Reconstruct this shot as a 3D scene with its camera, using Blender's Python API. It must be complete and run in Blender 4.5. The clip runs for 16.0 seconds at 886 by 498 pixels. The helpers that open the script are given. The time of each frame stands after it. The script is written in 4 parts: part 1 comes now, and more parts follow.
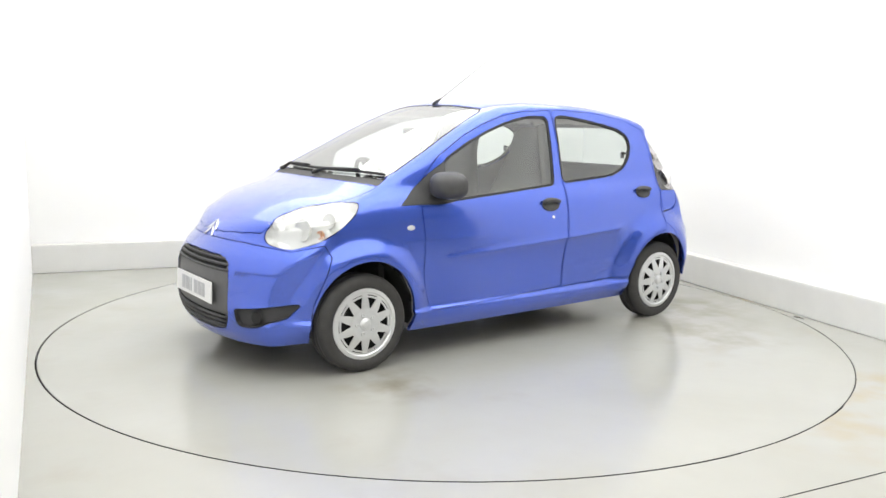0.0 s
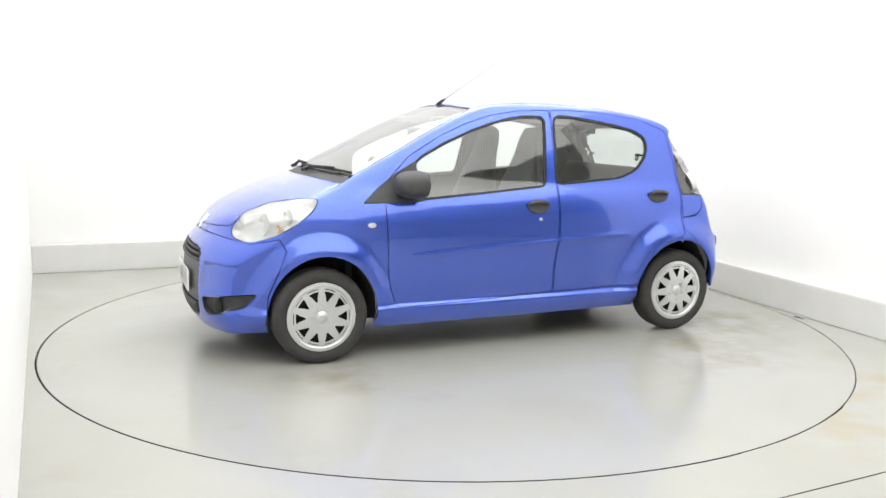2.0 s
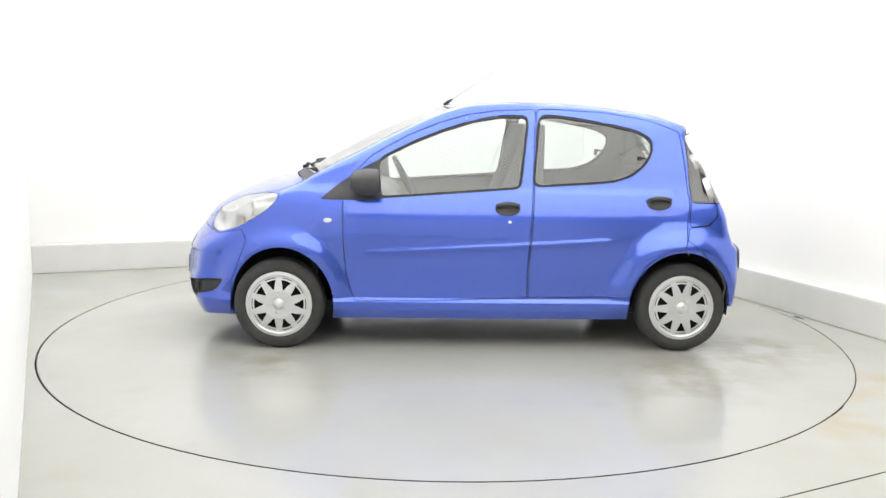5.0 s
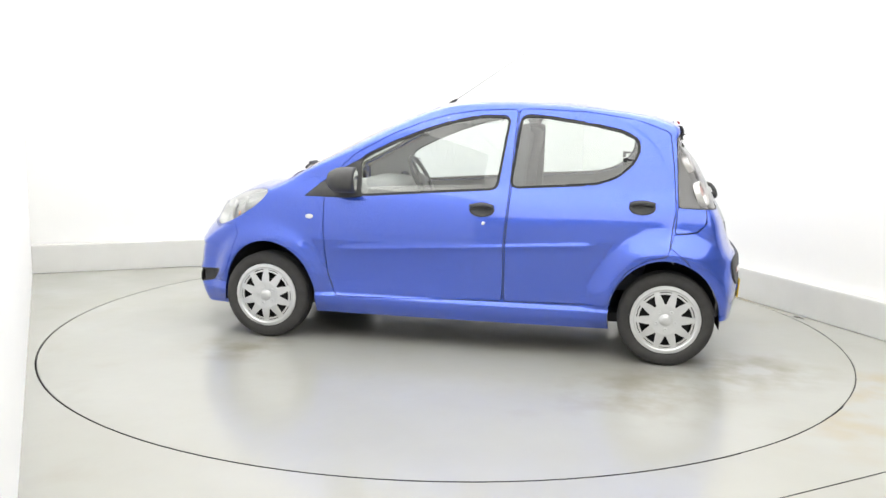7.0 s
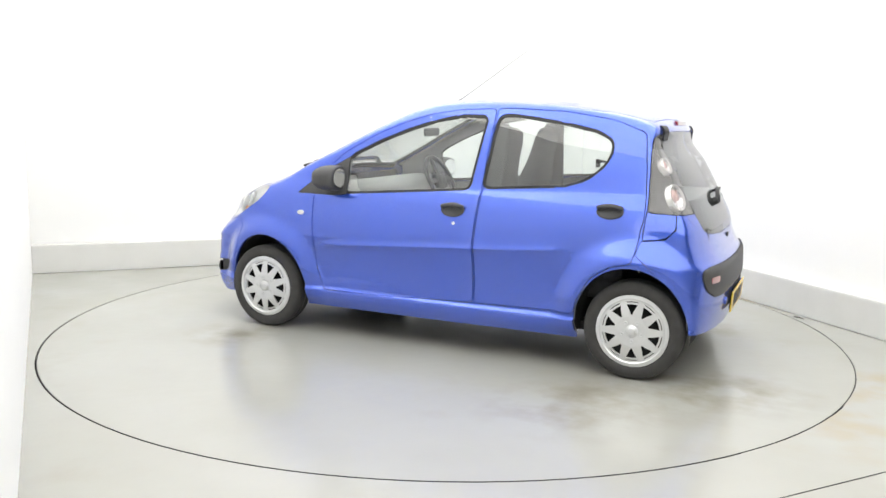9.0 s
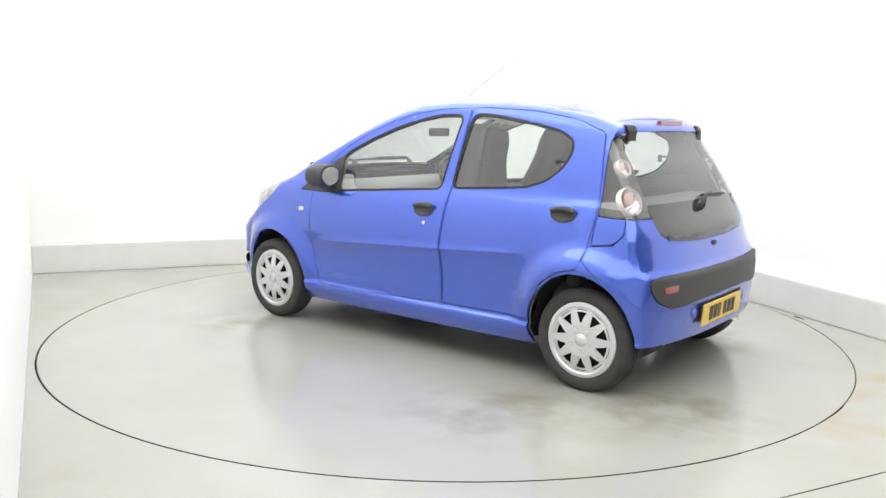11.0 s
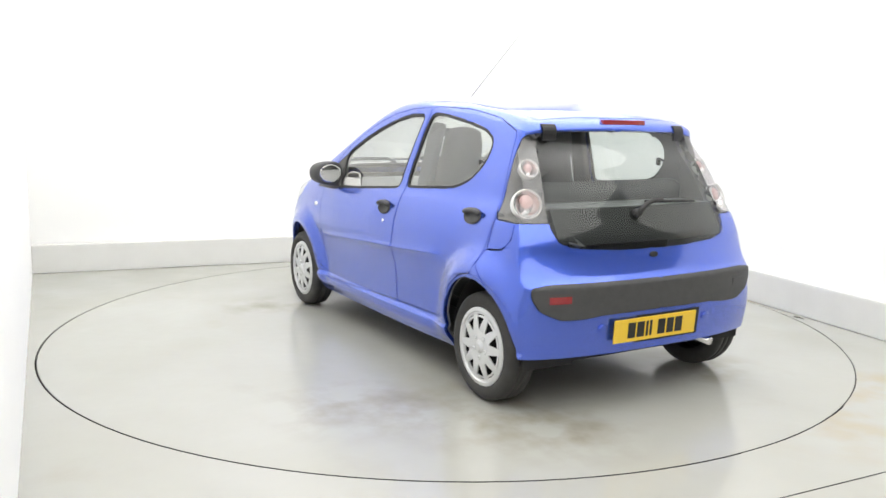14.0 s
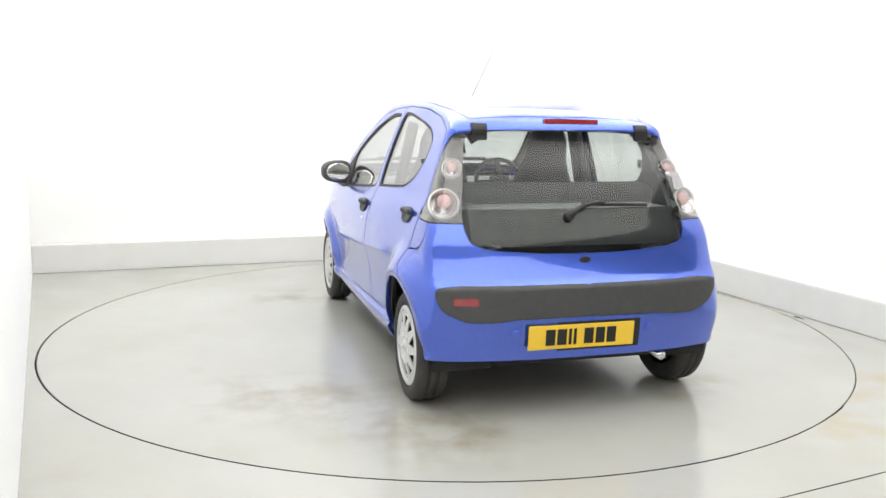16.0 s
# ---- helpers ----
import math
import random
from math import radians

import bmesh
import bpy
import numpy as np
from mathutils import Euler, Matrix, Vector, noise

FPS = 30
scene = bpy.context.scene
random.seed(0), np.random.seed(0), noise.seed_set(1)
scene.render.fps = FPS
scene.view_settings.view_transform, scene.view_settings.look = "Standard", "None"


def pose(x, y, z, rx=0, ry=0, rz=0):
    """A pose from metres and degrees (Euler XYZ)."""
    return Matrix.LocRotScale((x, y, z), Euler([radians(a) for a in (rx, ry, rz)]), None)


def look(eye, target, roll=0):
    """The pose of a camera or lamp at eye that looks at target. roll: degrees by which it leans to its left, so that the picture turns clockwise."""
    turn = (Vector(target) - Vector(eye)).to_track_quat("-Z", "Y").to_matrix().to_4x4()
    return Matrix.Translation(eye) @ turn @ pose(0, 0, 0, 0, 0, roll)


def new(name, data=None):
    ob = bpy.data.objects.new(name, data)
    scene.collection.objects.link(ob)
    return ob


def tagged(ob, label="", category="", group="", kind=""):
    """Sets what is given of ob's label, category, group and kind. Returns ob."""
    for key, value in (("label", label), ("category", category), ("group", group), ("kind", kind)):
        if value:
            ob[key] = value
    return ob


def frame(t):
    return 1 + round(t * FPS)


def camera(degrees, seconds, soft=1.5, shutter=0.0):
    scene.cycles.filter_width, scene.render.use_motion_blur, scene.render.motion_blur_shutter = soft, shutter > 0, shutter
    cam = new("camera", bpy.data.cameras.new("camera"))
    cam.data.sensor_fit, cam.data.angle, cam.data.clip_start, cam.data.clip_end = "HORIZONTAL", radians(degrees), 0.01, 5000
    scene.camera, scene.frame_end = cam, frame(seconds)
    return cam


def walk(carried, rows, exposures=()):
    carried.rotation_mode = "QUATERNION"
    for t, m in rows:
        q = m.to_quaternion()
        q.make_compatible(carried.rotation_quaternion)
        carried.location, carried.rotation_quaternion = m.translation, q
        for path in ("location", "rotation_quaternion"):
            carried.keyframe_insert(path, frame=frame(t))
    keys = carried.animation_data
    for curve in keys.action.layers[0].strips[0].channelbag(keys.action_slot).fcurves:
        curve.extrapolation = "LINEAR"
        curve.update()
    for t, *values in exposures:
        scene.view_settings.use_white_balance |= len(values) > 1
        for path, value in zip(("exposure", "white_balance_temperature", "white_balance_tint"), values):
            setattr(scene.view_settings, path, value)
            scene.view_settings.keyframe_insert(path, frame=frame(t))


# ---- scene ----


# ---------------------------------------------------------------- camera
EYE = (0.0, -5.3229, 1.3304)
PAN, TILT, ROLL = radians(-0.287), radians(8.885), 0.975
cam = camera(56.16, 16.0, soft=1.5)
AIM = look(EYE, (EYE[0] + math.sin(PAN) * math.cos(TILT), EYE[1] + math.cos(PAN) * math.cos(TILT), EYE[2] - math.sin(TILT)), ROLL)
walk(cam, [(0.0, AIM), (16.0, AIM)])

# turntable heading by time, degrees
TURN = [(0.0, 216.77), (1.0, 209.88), (2.0, 202.95), (3.0, 195.98), (4.0, 189.05), (5.3, 180.12), (6.5, 171.89), (7.5, 165.01), (9.0, 154.78),
        (10.3, 145.98), (11.5, 137.90), (13.0, 127.73), (14.0, 120.87), (15.0, 114.04), (16.0, 107.19)]
CAR_X, CAR_Y = -0.183, -0.131
TABLE_R = 2.4387
TABLE_Y = 0.0322
RIDE = 0.008

# ---------------------------------------------------------------- light
world = bpy.data.worlds.new("world")
scene.world = world
world.use_nodes = True
world.node_tree.nodes["Background"].inputs[0].default_value = (1.0, 0.985, 0.95, 1)
world.node_tree.nodes["Background"].inputs[1].default_value = 0.55
scene.view_settings.exposure = 0.0


# ---------------------------------------------------------------- materials
def material(name, colour, rough=0.5, metal=0.0, coat=0.0, vary=0.0, scale=8.0, bump=0.0, bump_scale=200.0, emit=0.0, spec=0.5, flakes=0.0):
    m = bpy.data.materials.new(name)
    m.use_nodes = True
    nt = m.node_tree
    b = nt.nodes["Principled BSDF"]
    b.inputs["Base Color"].default_value = (*colour, 1)
    b.inputs["Roughness"].default_value = rough
    b.inputs["Metallic"].default_value = metal
    b.inputs["Coat Weight"].default_value = coat
    b.inputs["Coat Roughness"].default_value = 0.04
    b.inputs["Coat IOR"].default_value = 1.7
    b.inputs["Specular IOR Level"].default_value = spec
    tc = nt.nodes.new("ShaderNodeTexCoord")
    if vary:
        n = nt.nodes.new("ShaderNodeTexNoise")
        n.inputs["Scale"].default_value, n.inputs["Detail"].default_value = scale, 6
        nt.links.new(tc.outputs["Object"], n.inputs["Vector"])
        mix = nt.nodes.new("ShaderNodeMix")
        mix.data_type = "RGBA"
        mix.inputs[6].default_value = (*[c * (1 - vary) for c in colour], 1)
        mix.inputs[7].default_value = (*[min(1, c * (1 + vary)) for c in colour], 1)
        nt.links.new(n.outputs["Fac"], mix.inputs[0])
        nt.links.new(mix.outputs[2], b.inputs["Base Color"])
    if flakes:
        v = nt.nodes.new("ShaderNodeTexVoronoi")
        v.inputs["Scale"].default_value = 900
        nt.links.new(tc.outputs["Object"], v.inputs["Vector"])
        mp = nt.nodes.new("ShaderNodeMapRange")
        mp.inputs[3].default_value, mp.inputs[4].default_value = rough - flakes, rough + flakes
        nt.links.new(v.outputs["Color"], mp.inputs[0])
        nt.links.new(mp.outputs[0], b.inputs["Roughness"])
    if bump:
        n2 = nt.nodes.new("ShaderNodeTexNoise")
        n2.inputs["Scale"].default_value = bump_scale
        nt.links.new(tc.outputs["Object"], n2.inputs["Vector"])
        bp = nt.nodes.new("ShaderNodeBump")
        bp.inputs["Strength"].default_value, bp.inputs["Distance"].default_value = bump, 0.002
        nt.links.new(n2.outputs["Fac"], bp.inputs["Height"])
        nt.links.new(bp.outputs[0], b.inputs["Normal"])
    if emit:
        b.inputs["Emission Color"].default_value = (*colour, 1)
        b.inputs["Emission Strength"].default_value = emit
    return m


def glass_material(name, tint, gloss=0.0):
    m = bpy.data.materials.new(name)
    m.use_nodes = True
    nt = m.node_tree
    nt.nodes.clear()
    out, mix = nt.nodes.new("ShaderNodeOutputMaterial"), nt.nodes.new("ShaderNodeMixShader")
    tr, gl, fr = nt.nodes.new("ShaderNodeBsdfTransparent"), nt.nodes.new("ShaderNodeBsdfGlossy"), nt.nodes.new("ShaderNodeLayerWeight")
    tr.inputs[0].default_value = (*tint, 1)
    gl.inputs["Roughness"].default_value = 0.02
    fr.inputs["Blend"].default_value = 0.5
    power, add = nt.nodes.new("ShaderNodeMath"), nt.nodes.new("ShaderNodeMath")
    power.operation, power.inputs[1].default_value = "POWER", 2.8
    add.operation, add.inputs[1].default_value, add.inputs[2].default_value = "MULTIPLY_ADD", 0.88, 0.125 + gloss
    nt.links.new(fr.outputs["Facing"], power.inputs[0])
    nt.links.new(power.outputs[0], add.inputs[0])
    nt.links.new(add.outputs[0], mix.inputs[0])
    nt.links.new(tr.outputs[0], mix.inputs[1])
    nt.links.new(gl.outputs[0], mix.inputs[2])
    nt.links.new(mix.outputs[0], out.inputs[0])
    return m


PAINT = material("blue_metallic_paint", (0.048, 0.116, 0.63), 0.25, 0.72, 1.0, 0.05, 2.0, flakes=0.07)
BLACK = material("black_grained_plastic", (0.055, 0.055, 0.057), 0.55, vary=0.2, scale=30, bump=0.25, bump_scale=600)
GRILLE_GREY = material("dark_grey_plastic", (0.11, 0.11, 0.112), 0.5, vary=0.15, scale=25, bump=0.1, bump_scale=300)
SEAL = material("black_rubber_seal", (0.012, 0.012, 0.013), 0.5, vary=0.2, scale=40)
RUBBER = material("tyre_rubber", (0.042, 0.041, 0.040), 0.75, vary=0.3, scale=25, bump=0.3, bump_scale=150)
SILVER = material("silver_wheel_lacquer", (0.66, 0.67, 0.68), 0.30, 0.5, 0.5, 0.06, 20)
CHROME = material("chrome", (0.85, 0.85, 0.86), 0.08, 1.0)
REFLECTOR = material("lamp_reflector", (0.74, 0.74, 0.73), 0.30, 0.45, 0.5, 0.08, 40)
RED = material("red_lamp_lens", (0.27, 0.010, 0.016), 0.12, coat=1.0, vary=0.2, scale=60)
PINK = material("pale_red_lamp_lens", (0.78, 0.46, 0.44), 0.15, coat=1.0, vary=0.3, scale=70)
AMBER = material("amber_bulb", (0.7, 0.3, 0.12), 0.2, coat=0.5)
CLOTH = material("grey_seat_cloth", (0.095, 0.096, 0.10), 0.9, vary=0.2, scale=60, bump=0.06, bump_scale=200)
TRIM = material("grey_interior_plastic", (0.27, 0.27, 0.27), 0.65, vary=0.15, scale=20, bump=0.04, bump_scale=200)
DASH = material("mid_grey_dashboard_plastic", (0.26, 0.26, 0.255), 0.6, vary=0.15, scale=20, bump=0.04, bump_scale=200)
LINING = material("pale_headlining", (0.55, 0.55, 0.53), 0.9, vary=0.1, scale=50)
UNDER = material("dark_underbody", (0.02, 0.02, 0.021), 0.8, vary=0.3, scale=10)
YELLOW = material("yellow_number_plate", (0.85, 0.56, 0.02), 0.35, coat=0.6, vary=0.04, scale=12)
WHITE_PLATE = material("white_number_plate", (0.8, 0.8, 0.8), 0.35, coat=0.6, vary=0.05, scale=12)
INK = material("black_ink", (0.01, 0.01, 0.01), 0.4)
FAINT = material("grey_ink", (0.42, 0.43, 0.45), 0.4)
GLASS = glass_material("clear_glass", (0.88, 0.92, 0.90), 0.01)
TINTED = glass_material("dark_tinted_glass", (0.74, 0.78, 0.77), -0.085)
LENS = glass_material("clear_lamp_cover", (0.93, 0.94, 0.94), 0.02)
SMOKE = glass_material("smoked_lamp_cover", (0.80, 0.78, 0.78), 0.01)
# near-black; in the grille slots it stands for shade
PIT = material("near_black", (0.01, 0.01, 0.01), 0.9)
MIRROR = material("mirror_glass", (0.9, 0.9, 0.9), 0.02, 1.0)


# ---------------------------------------------------------------- mesh helpers
def part(name, bm, mat, parent=None, label="", smooth=False):
    me = bpy.data.meshes.new(name)
    if smooth:
        for f in bm.faces:
            f.smooth = True
    bm.to_mesh(me)
    bm.free()
    me.materials.append(mat)
    ob = new(name, me)
    if parent is not None:
        ob.parent = parent
    if label:
        tagged(ob, label)
    return ob


def box(bm, lo, hi, bevel=0.0):
    c, d = (Vector(lo) + Vector(hi)) / 2, Vector(hi) - Vector(lo)
    r = bmesh.ops.create_cube(bm, size=1, matrix=Matrix.Translation(c) @ Matrix.Diagonal((*d, 1)))
    if bevel:
        es = {e for v in r["verts"] for e in v.link_edges}
        bmesh.ops.bevel(bm, geom=list(es), offset=bevel, segments=3, affect="EDGES", profile=0.5)
    return bm


def lathe(bm, profile, n=48, axis="Y", centre=(0, 0, 0)):
    """profile: (radius, along) pairs, turned round the y axis"""
    rings = []
    for r, h in profile:
        ring = []
        for i in range(n):
            a = 2 * math.pi * i / n
            ring.append(bm.verts.new((centre[0] + r * math.cos(a), centre[1] + h, centre[2] + r * math.sin(a))))
        rings.append(ring)
    for p, q in zip(rings, rings[1:]):
        for i in range(n):
            bm.faces.new((p[i], p[(i + 1) % n], q[(i + 1) % n], q[i]))
    return rings


def tube(bm, pts, radius, n=8, end=None):
    """A round bar along points; end: the radius at its far end"""
    end = radius if end is None else end
    rings = []
    for k, p in enumerate(pts):
        a, b = Vector(pts[max(0, k - 1)]), Vector(pts[min(len(pts) - 1, k + 1)])
        d = (b - a).normalized()
        u = d.orthogonal().normalized() if not rings else (last - d * last.dot(d)).normalized()
        last, w = u, d.cross(u)
        r = radius + (end - radius) * k / (len(pts) - 1)
        rings.append([bm.verts.new(Vector(p) + u * (r * math.cos(2 * math.pi * i / n)) + w * (r * math.sin(2 * math.pi * i / n))) for i in range(n)])
    for p, q in zip(rings, rings[1:]):
        for i in range(n):
            bm.faces.new((p[i], p[(i + 1) % n], q[(i + 1) % n], q[i]))
    bm.faces.new(rings[0][::-1])
    bm.faces.new(rings[-1])
    return bm


def curve(keys, x):
    """Smooth monotone curve through (x, value) keys, on arrays"""
    k = np.array(sorted(keys), float)
    X, Y = k[:, 0], k[:, 1]
    h, d = np.diff(X), np.diff(Y) / np.diff(X)
    m = np.zeros(len(X))
    m[0], m[-1] = d[0], d[-1]
    for i in range(1, len(X) - 1):
        if d[i - 1] * d[i] > 0:
            m[i] = 2 * d[i - 1] * d[i] / (d[i - 1] + d[i])
    x = np.clip(np.asarray(x, float), X[0], X[-1])
    i = np.clip(np.searchsorted(X, x) - 1, 0, len(X) - 2)
    t = (x - X[i]) / h[i]
    return ((1 + 2 * t) * (1 - t) ** 2 * Y[i] + t * (1 - t) ** 2 * h[i] * m[i] + t * t * (3 - 2 * t) * Y[i + 1] + t * t * (t - 1) * h[i] * m[i + 1])


def rounded(poly, r=0.03, n=4):
    """Polygon with its corners rounded"""
    out = []
    for i, p in enumerate(poly):
        p, a, b = Vector(p), Vector(poly[i - 1]), Vector(poly[(i + 1) % len(poly)])
        u, v = a - p, b - p
        q = min(r, u.length * 0.45, v.length * 0.45)
        s, e = p + u.normalized() * q, p + v.normalized() * q
        for k in range(n + 1):
            t = k / n
            out.append(tuple((1 - t) ** 2 * s + 2 * t * (1 - t) * p + t * t * e))
    return out


def grown(poly, d):
    """Polygon moved outwards by d"""
    area2 = sum(a[0] * b[1] - b[0] * a[1] for a, b in zip(poly, poly[1:] + poly[:1]))
    s = 1 if area2 > 0 else -1
    out = []
    for i, p in enumerate(poly):
        a, b = Vector(poly[i - 1]), Vector(poly[(i + 1) % len(poly)])
        t = (b - a).normalized()
        out.append((p[0] + s * t.y * d, p[1] - s * t.x * d))
    return out


def inside(p, poly):
    c = False
    for (x1, y1), (x2, y2) in zip(poly, poly[1:] + poly[:1]):
        if (y1 > p[1]) != (y2 > p[1]) and p[0] < (x2 - x1) * (p[1] - y1) / (y2 - y1) + x1:
            c = not c
    return c


# ---------------------------------------------------------------- the car's outer form
WB = 1.171
TOP = [(-1.34, 1.28), (-1.20, 1.345), (-1.05, 1.388), (-0.88, 1.416), (-0.53, 1.451), (-0.17, 1.460), (0.05, 1.447), (0.20, 1.416), (0.39, 1.350), (0.58, 1.269), (0.77, 1.172),
       (0.95, 1.075), (1.07, 1.01), (1.17, 0.972), (1.28, 0.942), (1.40, 0.905), (1.52, 0.85), (1.62, 0.785), (1.70, 0.715), (1.80, 0.60)]
NOSE = [(0.08, 1.70), (0.15, 1.755), (0.22, 1.795), (0.34, 1.82), (0.50, 1.81), (0.60, 1.775), (0.68, 1.72), (0.74, 1.69), (1.5, 1.60)]
TAIL = [(0.10, -1.50), (0.20, -1.555), (0.31, -1.58), (0.44, -1.59), (0.58, -1.585), (0.63, -1.55), (0.72, -1.515), (0.78, -1.50), (0.89, -1.445), (1.09, -1.335), (1.245, -1.240), (1.275, -1.246), (1.31, -1.232), (1.34, -1.200), (1.5, -1.15)]
SIDE = [(0.08, 0.66), (0.15, 0.70), (0.20, 0.728), (0.235, 0.746), (0.27, 0.748), (0.295, 0.730), (0.34, 0.730), (0.42, 0.735), (0.52, 0.750), (0.57, 0.760), (0.62, 0.768), (0.66, 0.7695), (0.72, 0.765), (0.83, 0.742), (0.90, 0.715),
        (0.95, 0.688), (1.05, 0.658), (1.20, 0.608), (1.36, 0.545), (1.5, 0.48)]
PLAN = [(-1.70, -0.10), (-1.50, -0.045), (-1.35, -0.032), (-1.2, -0.027), (-1.0, -0.024), (-0.5, -0.006), (0.0, 0.0), (0.5, -0.002), (0.9, -0.013), (1.2, -0.035), (1.4, -0.06), (1.6, -0.11), (1.9, -0.2)]
LIP = [(0.36, 0.0), (0.50, -0.004), (0.57, -0.001), (0.586, 0.003), (0.596, 0.0090), (0.604, 0.0115), (0.612, 0.0105), (0.624, 0.0050), (0.640, 0.0018), (0.68, 0.0)]
CROWN = [(-1.4, 0.05), (-1.0, 0.045), (0.0, 0.045), (0.6, 0.06), (1.0, 0.045), (1.3, 0.05), (1.5, 0.08), (1.8, 0.1)]


def ease(t):
    t = np.clip(t, 0, 1)
    return t * t * (3 - 2 * t)


def form(p):
    """Below 0 inside the body: rounded meeting of side, top, nose and tail"""
    x, y, z = p[:, 0], np.abs(p[:, 1]), p[:, 2]
    s = curve(SIDE, z) + curve(PLAN, x) + curve(LIP, z + 0.058 * x + 0.006) * ease((x + 0.80) / 0.10) * ease((0.80 - x) / 0.25)
    for cx, wide, high, lid in ((WB - 0.01, 0.125, 0.050, 0.94), (-WB + 0.01, 0.165, 0.070, 1.00)):
        r = np.hypot((x - cx) * 1.1, z - 0.25)
        s = s + high * ease((0.352 + wide - r) / wide) * ease((lid - z) / 0.40) * ease((z - 0.14) / 0.26)
    top = curve(TOP, x) - curve(CROWN, x) * (y / 0.55) ** 2.4
    nose = curve(NOSE, z) - curve([(0.1, 0.27), (0.5, 0.27), (0.72, 0.44), (1.5, 0.44)], z) * y ** 2 - 0.38 * y ** 4
    nose = nose - 0.015 * ease((y - 0.40) / 0.02) * ease((0.67 - y) / 0.04) * ease((z - 0.36) / 0.05) * ease((0.545 - z) / 0.022)
    tail = curve(TAIL, z) + 0.07 * y ** 2 + 0.20 * y ** 4
    c = np.stack([(y - s) * 0.97, (z - top) * 0.93, (x - nose) * 0.9, (tail - x) * 0.92])
    k = 0.012
    m = c.max(0)
    return m + k * np.log(np.exp((c - m) / k).sum(0))


def surface(a, b):
    """Where the rays from points a through b leave the body"""
    lo, hi = np.zeros(len(a)), np.full(len(a), 4.0)
    for _ in range(40):
        mid = (lo + hi) / 2
        out = form(a + (b - a) * mid[:, None]) > 0
        hi, lo = np.where(out, mid, hi), np.where(out, lo, mid)
    return a + (b - a) * hi[:, None]


def shell():
    bm = bmesh.new()
    xs, ys = np.linspace(-1.45, 1.62, 98), np.linspace(-0.62, 0.62, 37)
    zs = np.concatenate([np.linspace(0.02, 0.51, 17)[:-1], np.linspace(0.51, 0.69, 21)[:-1], np.linspace(0.69, 1.28, 20)])
    for kind in ("y+", "y-", "z+", "x+", "x-"):
        if kind[0] == "y":
            U, V = np.meshgrid(xs, zs, indexing="ij")
            P = np.stack([U, np.full(U.shape, 0.62 if kind[1] == "+" else -0.62), V], 2)
        elif kind[0] == "z":
            U, V = np.meshgrid(xs, ys, indexing="ij")
            P = np.stack([U, V, np.full(U.shape, 1.28)], 2)
        else:
            U, V = np.meshgrid(ys, zs, indexing="ij")
            P = np.stack([np.full(U.shape, 1.62 if kind[1] == "+" else -1.45), U, V], 2)
        Q = P.reshape(-1, 3)
        A = np.stack([Q[:, 0] * 0.80, Q[:, 1] * 0.0, 0.42 + 0.25 * (Q[:, 2] - 0.42)], 1)
        R = surface(A, Q)
        vs = [bm.verts.new(p) for p in R]
        n, m = U.shape
        for i in range(n - 1):
            for j in range(m - 1):
                f = (vs[i * m + j], vs[(i + 1) * m + j], vs[(i + 1) * m + j + 1], vs[i * m + j + 1])
                bm.faces.new(f if kind in ("y-", "z+", "x+") else f[::-1])
    bmesh.ops.remove_doubles(bm, verts=bm.verts, dist=0.0008)
    # extra rows along the door lip and the sill
    for h in (0.258, 0.27, 0.282, 0.290, 0.298, 0.58, 0.592, 0.600, 0.606, 0.612, 0.619, 0.626):
        fs = [f for f in bm.faces if abs(f.calc_center_median().y) > 0.5 and -0.93 < f.calc_center_median().x < 0.93 and abs(f.calc_center_median().z - h) < 0.05]
        geom = list({e for f in fs for e in f.edges} | {v for f in fs for v in f.verts}) + fs
        r = bmesh.ops.bisect_plane(bm, geom=geom, dist=1e-5, plane_co=(0, 0, h), plane_no=(0, 0, 1))
        vs = [g for g in r["geom_cut"] if isinstance(g, bmesh.types.BMVert)]
        if vs:
            p = np.array([v.co[:] for v in vs])
            a = p * np.array([1, 0, 1])
            for v, q in zip(vs, surface(a, a + np.stack([np.zeros(len(p)), np.sign(p[:, 1]) * 0.5, np.zeros(len(p))], 1))):
                v.co = q
    bmesh.ops.recalc_face_normals(bm, faces=bm.faces)
    if sum(f.normal.z for f in bm.faces if f.calc_center_median().z > 1.3) < 0:
        bmesh.ops.reverse_faces(bm, faces=bm.faces)
    return bm


